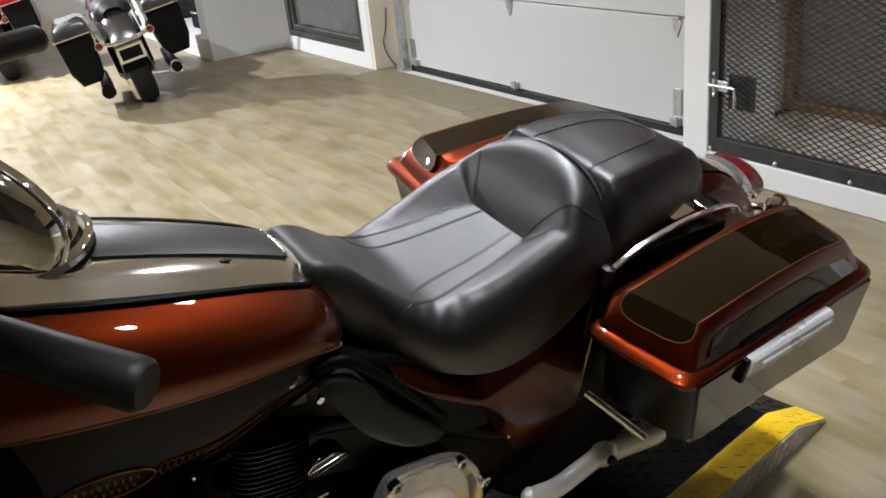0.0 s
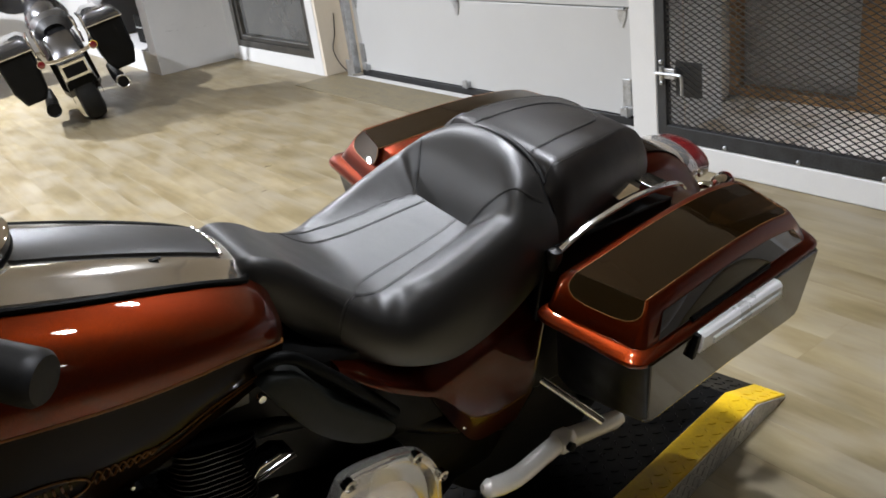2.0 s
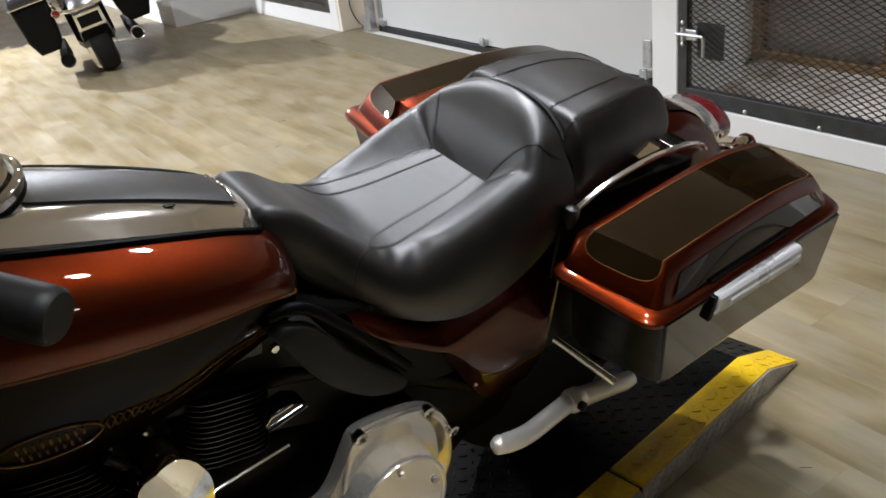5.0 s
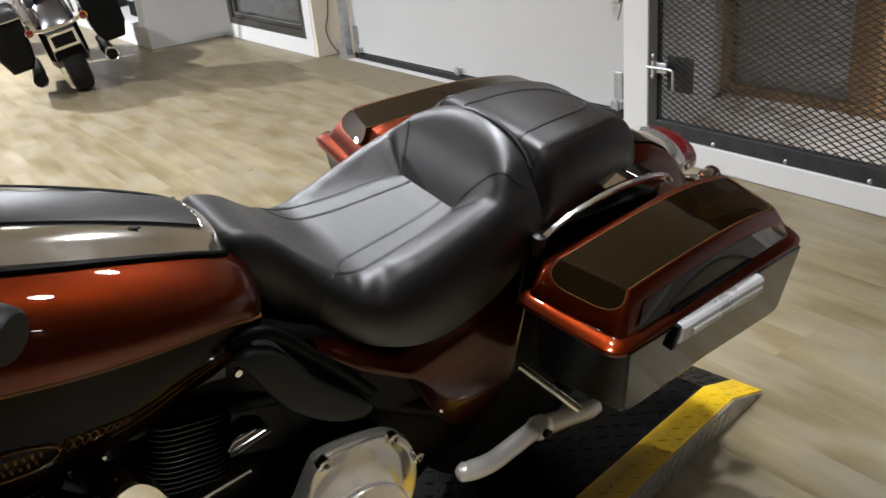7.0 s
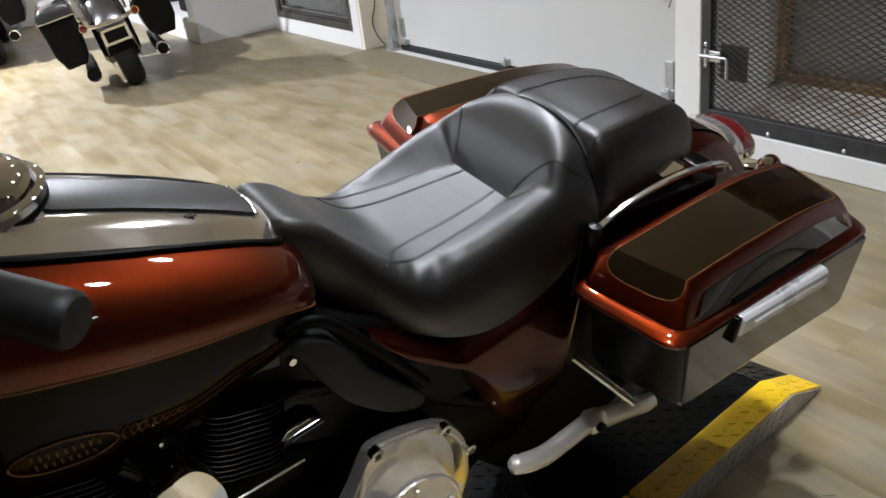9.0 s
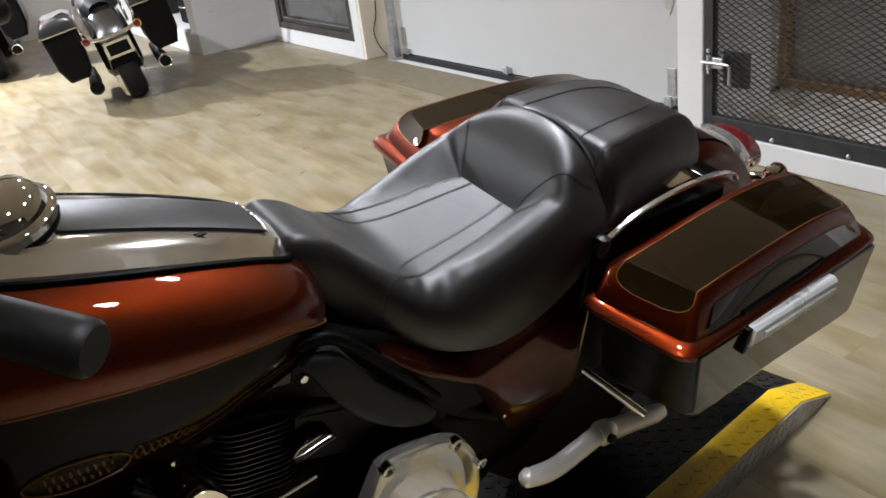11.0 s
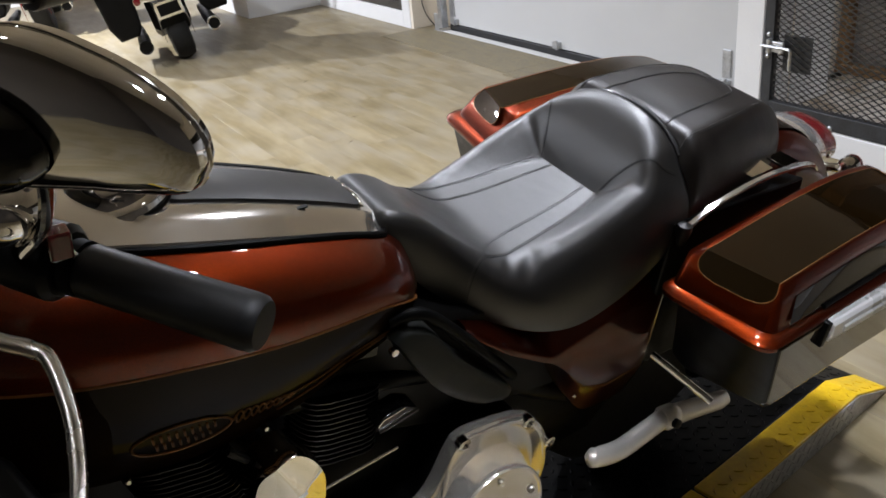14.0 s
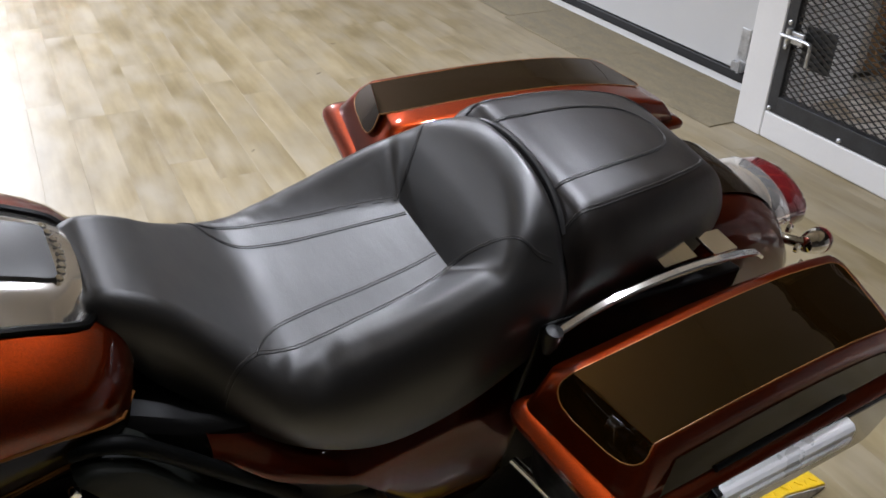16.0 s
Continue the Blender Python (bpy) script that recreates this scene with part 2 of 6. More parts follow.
M_TREADWORN = surface("worn_tread_tops", (0.46, 0.45, 0.42), 0.45, metal=0.6, vary=0.2, scale=20)
M_GLASS = surface("dark_window_glass", (0.10, 0.10, 0.095), 0.08, vary=0.1, coat=1.0)
M_LAMP = surface("lamp_glow", (1, 0.95, 0.88), 0.5, vary=0.0, emit=((1.0, 0.97, 0.92), 28.0))
M_WHITEPLASTIC = surface("white_fixture", (0.8, 0.8, 0.78), 0.5, vary=0.03)
M_TYRE = surface("tyre_rubber", (0.012, 0.012, 0.012), 0.7, vary=0.25, bump=0.2, spec=0.2)


# ---- mesh helpers ----
def link(name, bm, mat, parent=None, label="", smooth=True, bevel=0.0, mats=()):
    me = bpy.data.meshes.new(name)
    bmesh.ops.recalc_face_normals(bm, faces=bm.faces)
    bm.to_mesh(me)
    bm.free()
    for mm in (mat, *mats):
        me.materials.append(mm)
    if smooth:
        for p in me.polygons:
            p.use_smooth = True
        me.set_sharp_from_angle(angle=radians(38))
    ob = new(name, me)
    if bevel:
        md = ob.modifiers.new("edge", "BEVEL")
        md.width, md.segments, md.limit_method, md.angle_limit = bevel, 2, "ANGLE", radians(40)
    if parent:
        ob.parent = parent
    if label:
        ob["label"] = label
    return ob


def part(name, bm, mat, parent, label="", bevel=0.0, smooth=True, mats=()):
    return link(name, bm, mat, parent, label, smooth, bevel, mats)


def thing(name, m, label, category, group="", kind=""):
    e = new(name)
    e.empty_display_size = 0.1
    e.matrix_world = m
    return tagged(e, label, category, group, kind)


def box(lo, hi, bm=None):
    bm = bm or bmesh.new()
    x0, y0, z0 = lo
    x1, y1, z1 = hi
    v = [bm.verts.new(p) for p in ((x0, y0, z0), (x1, y0, z0), (x1, y1, z0), (x0, y1, z0), (x0, y0, z1), (x1, y0, z1), (x1, y1, z1), (x0, y1, z1))]
    for q in ((0, 3, 2, 1), (4, 5, 6, 7), (0, 1, 5, 4), (1, 2, 6, 5), (2, 3, 7, 6), (3, 0, 4, 7)):
        bm.faces.new([v[i] for i in q])
    return bm


def loft(sections, closed=True, caps=True, bm=None):
    """Skin between sections of equal count."""
    bm = bm or bmesh.new()
    rows = [[bm.verts.new(p) for p in s] for s in sections]
    n = len(rows[0])
    for a, b in zip(rows, rows[1:]):
        for i in range(n if closed else n - 1):
            j = (i + 1) % n
            bm.faces.new((a[i], a[j], b[j], b[i]))
    if caps and closed:
        bm.faces.new(rows[0][::-1])
        bm.faces.new(rows[-1])
    return bm


def smooth_path(pts, n=8):
    """Catmull-Rom through the points."""
    p = [Vector(q) for q in pts]
    p = [2 * p[0] - p[1], *p, 2 * p[-1] - p[-2]]
    out = []
    for i in range(1, len(p) - 2):
        for k in range(n):
            t = k / n
            a, b, c, d = p[i - 1], p[i], p[i + 1], p[i + 2]
            out.append(0.5 * (2 * b + (c - a) * t + (2 * a - 5 * b + 4 * c - d) * t * t + (3 * b - a - 3 * c + d) * t ** 3))
    return out + [p[-2]]


def tube(pts, r, sides=10, bm=None, r_end=None, flat=1.0):
    """A round bar along points; r may be a list."""
    bm = bm or bmesh.new()
    pts = [Vector(p) for p in pts]
    rs = r if isinstance(r, (list, tuple)) else [r + ((r_end if r_end is not None else r) - r) * i / (len(pts) - 1) for i in range(len(pts))]
    secs, up = [], None
    for i, p in enumerate(pts):
        d = (pts[min(i + 1, len(pts) - 1)] - pts[max(i - 1, 0)]).normalized()
        if up is None:
            up = d.orthogonal().normalized()
        side = d.cross(up).normalized()
        up = side.cross(d).normalized()
        secs.append([p + rs[i] * (math.cos(2 * math.pi * k / sides) * up + flat * math.sin(2 * math.pi * k / sides) * side) for k in range(sides)])
    return loft(secs, bm=bm)


def revolve(profile, centre, axis, sides=32, bm=None):
    """profile: (radius, along the axis) pairs."""
    bm = bm or bmesh.new()
    q = Vector(axis).normalized().to_track_quat("Z", "Y").to_matrix()
    c = Vector(centre)
    secs = [[c + q @ Vector((max(r, 1e-4) * math.cos(2 * math.pi * k / sides), max(r, 1e-4) * math.sin(2 * math.pi * k / sides), h)) for k in range(sides)] for r, h in profile]
    return loft(secs, bm=bm)


def prism(outline, axis, lo, hi, bm=None):
    """A flat outline of 2D points drawn out along an axis (0, 1 or 2)."""
    def at(p, h):
        q = list(p)
        q.insert(axis, h)
        return q
    return loft([[at(p, lo) for p in outline], [at(p, hi) for p in outline]], bm=bm)


def interp(x, table):
    xs, ys = [t[0] for t in table], [t[1] for t in table]
    return float(np.interp(x, xs, ys))


def curve_at(x, table):
    """A smooth curve through (x, value) pairs."""
    if x <= table[0][0]:
        return table[0][1]
    for i in range(len(table) - 1):
        x0, y0 = table[i]
        x1, y1 = table[i + 1]
        if x <= x1:
            xm, ym = table[i - 1] if i else (2 * x0 - x1, 2 * y0 - y1)
            xp, yp = table[i + 2] if i + 2 < len(table) else (2 * x1 - x0, 2 * y1 - y0)
            m0, m1, h = (y1 - ym) / (x1 - xm), (yp - y0) / (xp - x0), x1 - x0
            t = (x - x0) / h
            return (2 * t ** 3 - 3 * t * t + 1) * y0 + (t ** 3 - 2 * t * t + t) * h * m0 + (3 * t * t - 2 * t ** 3) * y1 + (t ** 3 - t * t) * h * m1
    return table[-1][1]


def step(a, b, x):
    t = min(1, max(0, (x - a) / (b - a)))
    return t * t * (3 - 2 * t)


# ---- the room: u into the wall, v along it, z up, from the foot of the white post ----
ROOM = Matrix.Translation((2.37, 1.46, 0)) @ Matrix.Rotation(radians(-5), 4, "Z")


def room_box(name, lo, hi, mat, label, category, bevel=0.004, parent=None):
    """One block of the setting; with a parent it is a part of that piece."""
    ob = link(name, box(lo, hi), mat, parent, label if parent else "", bevel=bevel, smooth=False)
    if not parent:
        ob.matrix_world = ROOM
        tagged(ob, label, category, "", "structure")
    return ob


# ---- setting ----
ceiling = room_box("ceiling", (-6.5, -4.5, CEILING), (1.6, 9.5, CEILING + 0.1), M_CEIL, "pale tan painted showroom ceiling with hanging lamps", "ceiling", 0)
room_box("wall_south", (-6.5, -4.6, 0), (1.6, -4.5, CEILING), M_DARKWALL, "plain dark showroom wall behind the walkway", "wall", 0)
room_box("wall_west", (-6.6, -4.6, 0), (-6.5, 9.6, CEILING), M_DARKWALL, "plain dark showroom wall across the floor", "wall", 0)
room_box("wall_north", (-6.5, 9.5, 0), (1.6, 9.6, CEILING), M_WALL, "plain white wall at the end of the showroom", "wall", 0)
wall_e = bmesh.new()
for lo, hi in (((0.2, 3.78, 0), (0.36, 5.40, 0.135)), ((0.2, 3.65, 0), (0.36, 3.78, CEILING)), ((0.2, 5.40, 0), (0.36, 5.56, CEILING)), ((0.2, 3.78, 2.25), (0.36, 5.40, CEILING))):
    box(lo, hi, wall_e)
w = link("wall_east", wall_e, M_WALL, smooth=False, bevel=0.004)
w.matrix_world = ROOM
tagged(w, "white painted wall with a low dark-framed window", "wall", "", "structure")
room_box("wall_return", (-0.57, 5.56, 0), (0.36, 5.72, CEILING), M_WALL, "white scuffed wall corner beside the window", "wall")
nb = bmesh.new()
for lo, hi in (((-0.57, 5.72, 0), (-0.42, 9.5, 0.12)), ((-0.565, 5.80, 0.12), (-0.42, 7.6, 0.215)), ((-0.565, 5.72, 0.12), (-0.42, 5.80, CEILING)), ((-0.565, 7.6, 0.12), (-0.42, 9.5, CEILING)), ((-0.565, 5.80, 1.9), (-0.42, 7.6, CEILING)), ((0.10, 5.72, 0.1), (0.14, 7.7, 2.0)), ((-0.42, 5.80, 0.16), (0.10, 7.6, 0.2))):
    box(lo, hi, nb)
w = link("wall_niche", nb, M_WALL, smooth=False, bevel=0.003)
w.matrix_world = ROOM
tagged(w, "white wall with an open recess near the floor", "wall", "", "structure")
# dark sheet covering the recess's white back
room_box("niche_lining", (0.06, 5.73, 0.202), (0.098, 7.59, 1.9), M_DARKWALL, "dark sheet over the white back of the wall recess", "wall")
room_box("door_reveal", (0.203, 3.606, 0), (0.5, 3.648, CEILING), M_CREAM, "cream painted side of the garage opening", "wall")
room_box("door_return", (0.46, 3.26, 0), (0.5, 3.604, CEILING), M_CREAM, "cream painted strip of wall beside the door track", "wall")
post = room_box("post", (0, -0.152, 0), (0.5, 0.003, CEILING), M_WALL, "white painted post between garage door and cage", "post", 0.006)
room_box("cage_curb", (0.0, -4.5, 0), (0.09, -0.154, 0.118), M_WALL, "white painted curb under the wire cage", "curb", 0.008)
room_box("cage_header", (0.0, -4.5, 2.0), (0.12, -0.154, CEILING), M_CREAM, "cream painted wall over the cage opening", "wall", 0.004)
room_box("outer_wall", (1.5, -4.5, 0), (1.6, 9.5, CEILING), M_DARKWALL, "plain wall behind the cage and the door", "wall", 0)

# floor: underlay with planks on it
floor = room_box("floor", (-6.5, -4.5, -0.06), (1.5, 9.5, -0.004), M_GROUT, "showroom floor of beige wood-look vinyl planks", "floor", 0)


# scuffs on the wall corner
rs = random.Random(9)
return_wall = bpy.data.objects["wall_return"]
for k in range(16):
    u0, z0 = rs.uniform(-0.44, 0.0), rs.uniform(0.36, 0.46)
    if -0.30 < u0 < -0.16:
        continue
    part("scuff", tube([(u0, 5.5595, z0), (u0 + rs.uniform(0.01, 0.05), 5.5592, z0 + rs.uniform(-0.012, 0.012))], 0.0016, 5, flat=0.5), M_SCUFF, return_wall)

# window
win = thing("window_1", ROOM, "low window in a scratched dark bronze frame", "window", "", "structure")
for lo, hi in (((0.205, 3.783, 0.138), (0.30, 3.85, 2.247)), ((0.205, 5.33, 0.138), (0.30, 5.397, 2.247)), ((0.205, 3.85, 0.138), (0.30, 5.33, 0.20)), ((0.205, 3.85, 2.18), (0.30, 5.33, 2.247))):
    part("window_frame", box(lo, hi), M_FRAME, win, bevel=0.004, smooth=False)
for lo, hi in (((0.225, 3.85, 0.2), (0.285, 3.90, 2.18)), ((0.225, 5.28, 0.2), (0.285, 5.33, 2.18)), ((0.225, 3.90, 0.2), (0.285, 5.28, 0.25))):
    part("sash", box(lo, hi), M_FRAME, win, bevel=0.006, smooth=False)
part("bead", box((0.222, 3.90, 0.238), (0.24, 5.28, 0.246)), M_ZINC, win, smooth=False)
part("pane", box((0.262, 3.90, 0.25), (0.27, 5.28, 2.18)), M_GLASS, win, "dark reflecting glass", smooth=False)
wood_post = link("wood_post", box((0.42, 4.10, 0.0), (0.46, 4.24, 2.3)), M_WOOD, bevel=0.004, smooth=False)
wood_post.matrix_world = ROOM
tagged(wood_post, "brown timber post behind the window glass", "post", "", "structure")

# sectional garage door
gd = thing("door_1", ROOM, "white sectional garage door closed on a black rubber seal", "garage door", "", "structure")
for k in range(5):
    z0 = 0.055 + 0.60 * k
    part("panel", box((0.38, 0.03, z0 + 0.003), (0.43, 3.30, z0 + 0.597)), M_DOOR, gd, bevel=0.005, smooth=False)
part("rubber_seal", box((0.375, 0.03, 0.0), (0.435, 3.30, 0.054)), M_RUBBER, gd, "black rubber bottom seal", bevel=0.008, smooth=False)
part("threshold", box((0.30, 0.02, -0.003), (0.368, 3.34, 0.006)), M_WALL, gd, "white threshold strip", smooth=False)


def door_bracket(v, z, flip):
    """Hinge leaf: a pointed plate under a folded knuckle."""
    pts = [(v - 0.035, z), (v + 0.035, z), (v + 0.03, z - 0.04), (v + 0.006, z - 0.10), (v - 0.006, z - 0.10), (v - 0.03, z - 0.04)]
    if flip:
        pts = [(p[0], 2 * z - p[1]) for p in pts]
    bm = prism(pts, 0, 0.374, 0.379)
    tube([(0.366, v - 0.03, z), (0.366, v + 0.03, z)], 0.009, bm=bm)
    part("hinge", bm, M_ZINC, gd, "galvanised hinge", smooth=False)


for v in (1.89, 0.40):
    door_bracket(v, 0.652, False)
door_bracket(3.24, 0.652, False)
for v in (1.87, 0.39, 3.2):
    b = box((0.352, v - 0.035, 0.06), (0.379, v + 0.035, 0.105))
    box((0.34, v - 0.03, 0.058), (0.352, v - 0.015, 0.12), b)
    part("bottom_bracket", b, M_ZINC, gd, "galvanised corner bracket", bevel=0.002, smooth=False)
for v in (0.385, 3.24):
    part("roller_plate", box((0.370, v - 0.03, 0.12), (0.379, v + 0.03, 0.27)), M_ZINC, gd, bevel=0.003, smooth=False)
for v0 in (3.30, 0.004):
    b = box((0.30, v0 + 0.0, 0.03), (0.304, v0 + 0.05, 2.9))
    box((0.304, v0 + 0.0, 0.03), (0.36, v0 + 0.004, 2.9), b)
    box((0.356, v0 + 0.004, 0.03), (0.36, v0 + 0.03, 2.9), b)
    part("track", b, M_ZINC, gd, "galvanised steel roller track", smooth=False)
part("track_foot", box((0.29, 3.30, 0.0), (0.40, 3.42, 0.012), box((0.30, 3.352, 0.0), (0.306, 3.42, 0.14))), M_ZINC, gd, bevel=0.002, smooth=False)
part("rail_strip", box((0.41, 3.304, 0.12), (0.455, 3.34, 2.8)), M_STEEL, gd, smooth=False)

cable = link("cable", tube(smooth_path([(0.40, 3.60, 0.0), (0.33, 3.595, 0.10), (0.30, 3.598, 0.22), (0.34, 3.60, 0.34), (0.36, 3.60, 0.5)]), 0.004, 6), M_RUBBER)
cable.matrix_world = ROOM
tagged(cable, "thin dark cable hanging by the door reveal", "cable")

# worn plywood sheet before the door
bm = box((-0.14, 0.0, -0.003), (0.296, 1.80, 0.006))
sheet = link("plywood_sheet", bm, M_MATPLY, bevel=0.002, smooth=False)
sheet.matrix_world = ROOM
tagged(sheet, "worn brown plywood sheet on the floor before the door", "plywood sheet", "plywood sheets")
sheet2 = link("plywood_sheet", box((-0.11, 1.804, -0.003), (0.296, 3.60, 0.006)), M_MATPLY, bevel=0.002, smooth=False)
sheet2.matrix_world = ROOM
tagged(sheet2, "worn brown plywood sheet on the floor before the door", "plywood sheet", "plywood sheets")

# wire cage
cage = thing("cage_gate", ROOM, "black steel gate with expanded metal mesh and a latch", "gate")
V0, V1, Z1 = -0.157, -2.35, 1.995
part("stile", box((0.002, V0 - 0.052, 0.122), (0.04, V0, Z1)), M_STEEL, cage, bevel=0.003, smooth=False)
part("stile", box((0.002, V1, 0.122), (0.04, V1 + 0.052, Z1)), M_STEEL, cage, bevel=0.003, smooth=False)
part("rail", box((0.0, V1 + 0.052, 0.122), (0.04, V0 - 0.052, 0.195)), M_STEEL, cage, bevel=0.003, smooth=False)
part("rail", box((0.0, V1 + 0.052, Z1 - 0.06), (0.04, V0 - 0.052, Z1)), M_STEEL, cage, bevel=0.003, smooth=False)
me_v, me_f = [], []
LW, SW, ST = 0.050, 0.0135, 0.0024
for r in range(int((1.75 - 0.19) / SW) + 1):
    zc = 0.19 + r * SW
    n = int((V0 - 0.04 - V1) / (LW / 2)) + 1
    s = 1 if r % 2 else -1
    base = len(me_v)
    for i in range(n):
        v = V0 - 0.04 - i * LW / 2
        z = zc + s * (0.5 if i % 2 else -0.5) * (SW - ST)
        me_v += [(0.016, v, z - ST), (0.016, v, z + ST), (0.022, v, z + ST), (0.022, v, z - ST)]
        if i:
            a, b = base + 4 * (i - 1), base + 4 * i
            me_f += [(a + k, a + (k + 1) % 4, b + (k + 1) % 4, b + k) for k in range(4)]
me = bpy.data.meshes.new("wire_mesh")
me.from_pydata(me_v, [], me_f)
me.materials.append(M_MESH)
o = new("wire_mesh", me)
o.parent = cage
tagged(o, "dark expanded metal", "", "", "stuff")
for i in range(6):
    part("bolt", revolve([(0.011, 0.0), (0.010, 0.005), (0.005, 0.008), (0.0, 0.0085)], (0.0, -0.175 - 0.37 * i, 0.135), (-1, 0, 0), 12), M_ZINC, cage)
for z in (0.50, 0.40):
    part("bolt", revolve([(0.011, 0.0), (0.010, 0.005), (0.005, 0.008), (0.0, 0.0085)], (0.002, -0.185, z), (-1, 0, 0), 12), M_ZINC, cage)
latch = part("latch", box((-0.012, -0.275, 0.425), (0.002, -0.195, 0.475)), M_ZINC, cage, "zinc slide latch with a bent bolt", bevel=0.004, smooth=False)
part("latch_bolt", tube(smooth_path([(-0.02, -0.165, 0.450), (-0.022, -0.27, 0.452), (-0.024, -0.318, 0.45), (-0.024, -0.325, 0.43), (-0.024, -0.325, 0.36)], 5), 0.0075, 8), M_ZINC, latch)
for z in (0.43, 0.47):
    part("knuckle", tube([(-0.014, -0.2, z - 0.012), (-0.014, -0.2, z + 0.012)], 0.012, 10), M_ZINC, latch)
part("lock_plate", box((0.024, -0.40, 0.34), (0.03, -0.25, 0.505)), M_STEEL, cage, "rusty steel lock plate", bevel=0.002, smooth=False)

# inside of the cage
room_box("cage_floor", (0.095, -4.4, 0), (1.35, 0.002, 0.10), M_PLY, "pale dusty plywood deck inside the cage", "deck")
lining = link("cage_lining", loft([[(0.20, -0.156, 0.1), (0.94, 0.10, 0.1), (0.94, 0.12, 0.1), (0.20, -0.153, 0.1)], [(0.20, -0.156, 1.5), (0.94, 0.10, 1.5), (0.94, 0.12, 1.5), (0.20, -0.153, 1.5)]]), M_CREAM, smooth=False)
lining.matrix_world = ROOM
tagged(lining, "pale board lining one side of the cage", "wall panel", "", "structure")
for v0, v1, lab in ((0.03, 0.10, ""), (-0.82, -0.67, ""), (-1.75, -1.62, "")):
    s_ = link("stud", box((0.86, v0, 0.145), (0.94, v1, 2.4)), M_WOOD, bevel=0.003, smooth=False)
    s_.matrix_world = ROOM
    tagged(s_, "rough brown timber stud standing on the sole plate", "stud", "timber studs")
pl = link("sole_plate", box((0.85, -4.3, 0.10), (0.945, 0.10, 0.144)), M_WOOD, bevel=0.003, smooth=False)
pl.matrix_world = ROOM
tagged(pl, "brown timber sole plate along the back of the cage", "timber")
bp_ = link("back_panel", box((0.95, -4.4, 0.10), (0.97, 0.14, 1.45)), M_GREYPANEL, smooth=False)
bp_.matrix_world = ROOM
tagged(bp_, "smooth grey panel behind the studs", "wall panel", "", "structure")

# hanging lamps, all out of view: a bulb under an opaque metal shade
for x, y, watt, beam in SPOTS:
    o = thing("pendant_lamp", Matrix.Translation((x, y, CEILING)), "unseen added pendant lamp with a dark metal shade, switched on", "lamp", "ceiling lamps")
    part("rose", revolve([(0.05, -0.001), (0.05, -0.02), (0.02, -0.035)], (0, 0, 0), (0, 0, 1), 20), M_WHITEPLASTIC, o)
    part("rod", tube([(0, 0, -0.03), (0, 0, -DROP + 0.06)], 0.006, 8), M_WHITEPLASTIC, o)
    part("shade", revolve([(0.016, 0.062), (0.07, 0.04), (0.085, -0.012), (0.082, -0.012), (0.066, 0.034), (0.012, 0.052)], (0, 0, -DROP), (0, 0, 1), 24), M_STEEL, o, "dark metal shade")
    part("bulb", revolve([(0.0, -0.038), (0.025, -0.034), (0.046, -0.020), (0.058, 0.002), (0.06, 0.012), (0.03, 0.03)], (0, 0, -DROP), (0, 0, 1), 20), M_LAMP, o, "glowing lamp glass")
    ld = bpy.data.lights.new("lamp", "AREA")
    ld.shape, ld.size, ld.spread = "DISK", 0.12, radians(beam)
    ld.energy, ld.color = watt, LAMP_COLOUR
    new("lamp_light", ld).location = (x, y, CEILING - DROP - 0.042)


# ---- the lift platform under the motorcycle ----
PLAT = Matrix.Translation((0.0, -0.115, 0)) @ Matrix.Rotation(radians(3.4), 4, "Z")
plat = thing("lift_platform", PLAT, "low black diamond-plate bike lift with worn yellow edge strips", "platform")
TOP = 0.07


def deck(y0, y1, x0, x1, name, mat, ramp=True, parent=plat, label="", th=0.0):
    prof = [(x0, 0.0), (x0, TOP + th), (0.735, TOP + th), (0.90, 0.006 + th), (0.90, 0.0)] if ramp else [(x0, 0.0), (x0, TOP + th), (x1, TOP + th), (x1, 0.0)]
    return part(name, prism([(p[0], p[1]) for p in prof], 1, y0, y1), mat, parent, label, bevel=0.003, smooth=False)


deck(0.0, 0.62, -2.0, 0, "deck", M_TREADBLACK, label="black diamond plate")
deck(-0.092, -0.002, 0.168, 0, "edge_strip", M_YELLOW, th=0.003, label="worn yellow edge strip")
deck(-0.092, -0.002, -2.0, 0.158, "edge_strip", M_YELLOW, False, th=0.003, label="worn yellow edge strip")
deck(0.622, 0.712, -2.0, 0, "edge_strip", M_YELLOW, th=0.003, label="worn yellow edge strip")
part("joint", box((0.1585, -0.0915, 0.0), (0.1675, -0.0025, TOP - 0.004)), M_RUBBER, plat, smooth=False)
part("skirt", prism([(0.168, 0.001), (0.168, TOP - 0.002), (0.735, TOP - 0.002), (0.895, 0.004), (0.895, 0.001)], 1, -0.0955, -0.0925), M_TREAD, plat, "grey diamond plate side", smooth=False)
part("side_ramp", loft([[(-2.0, -0.093, 0.0), (-2.0, -0.093, TOP - 0.002), (-2.0, -0.27, 0.004), (-2.0, -0.27, 0.0)], [(0.157, -0.093, 0.0), (0.157, -0.093, TOP - 0.002), (0.09, -0.27, 0.004), (0.09, -0.27, 0.0)]]), M_TREAD, plat, "grey diamond plate side ramp", smooth=False)


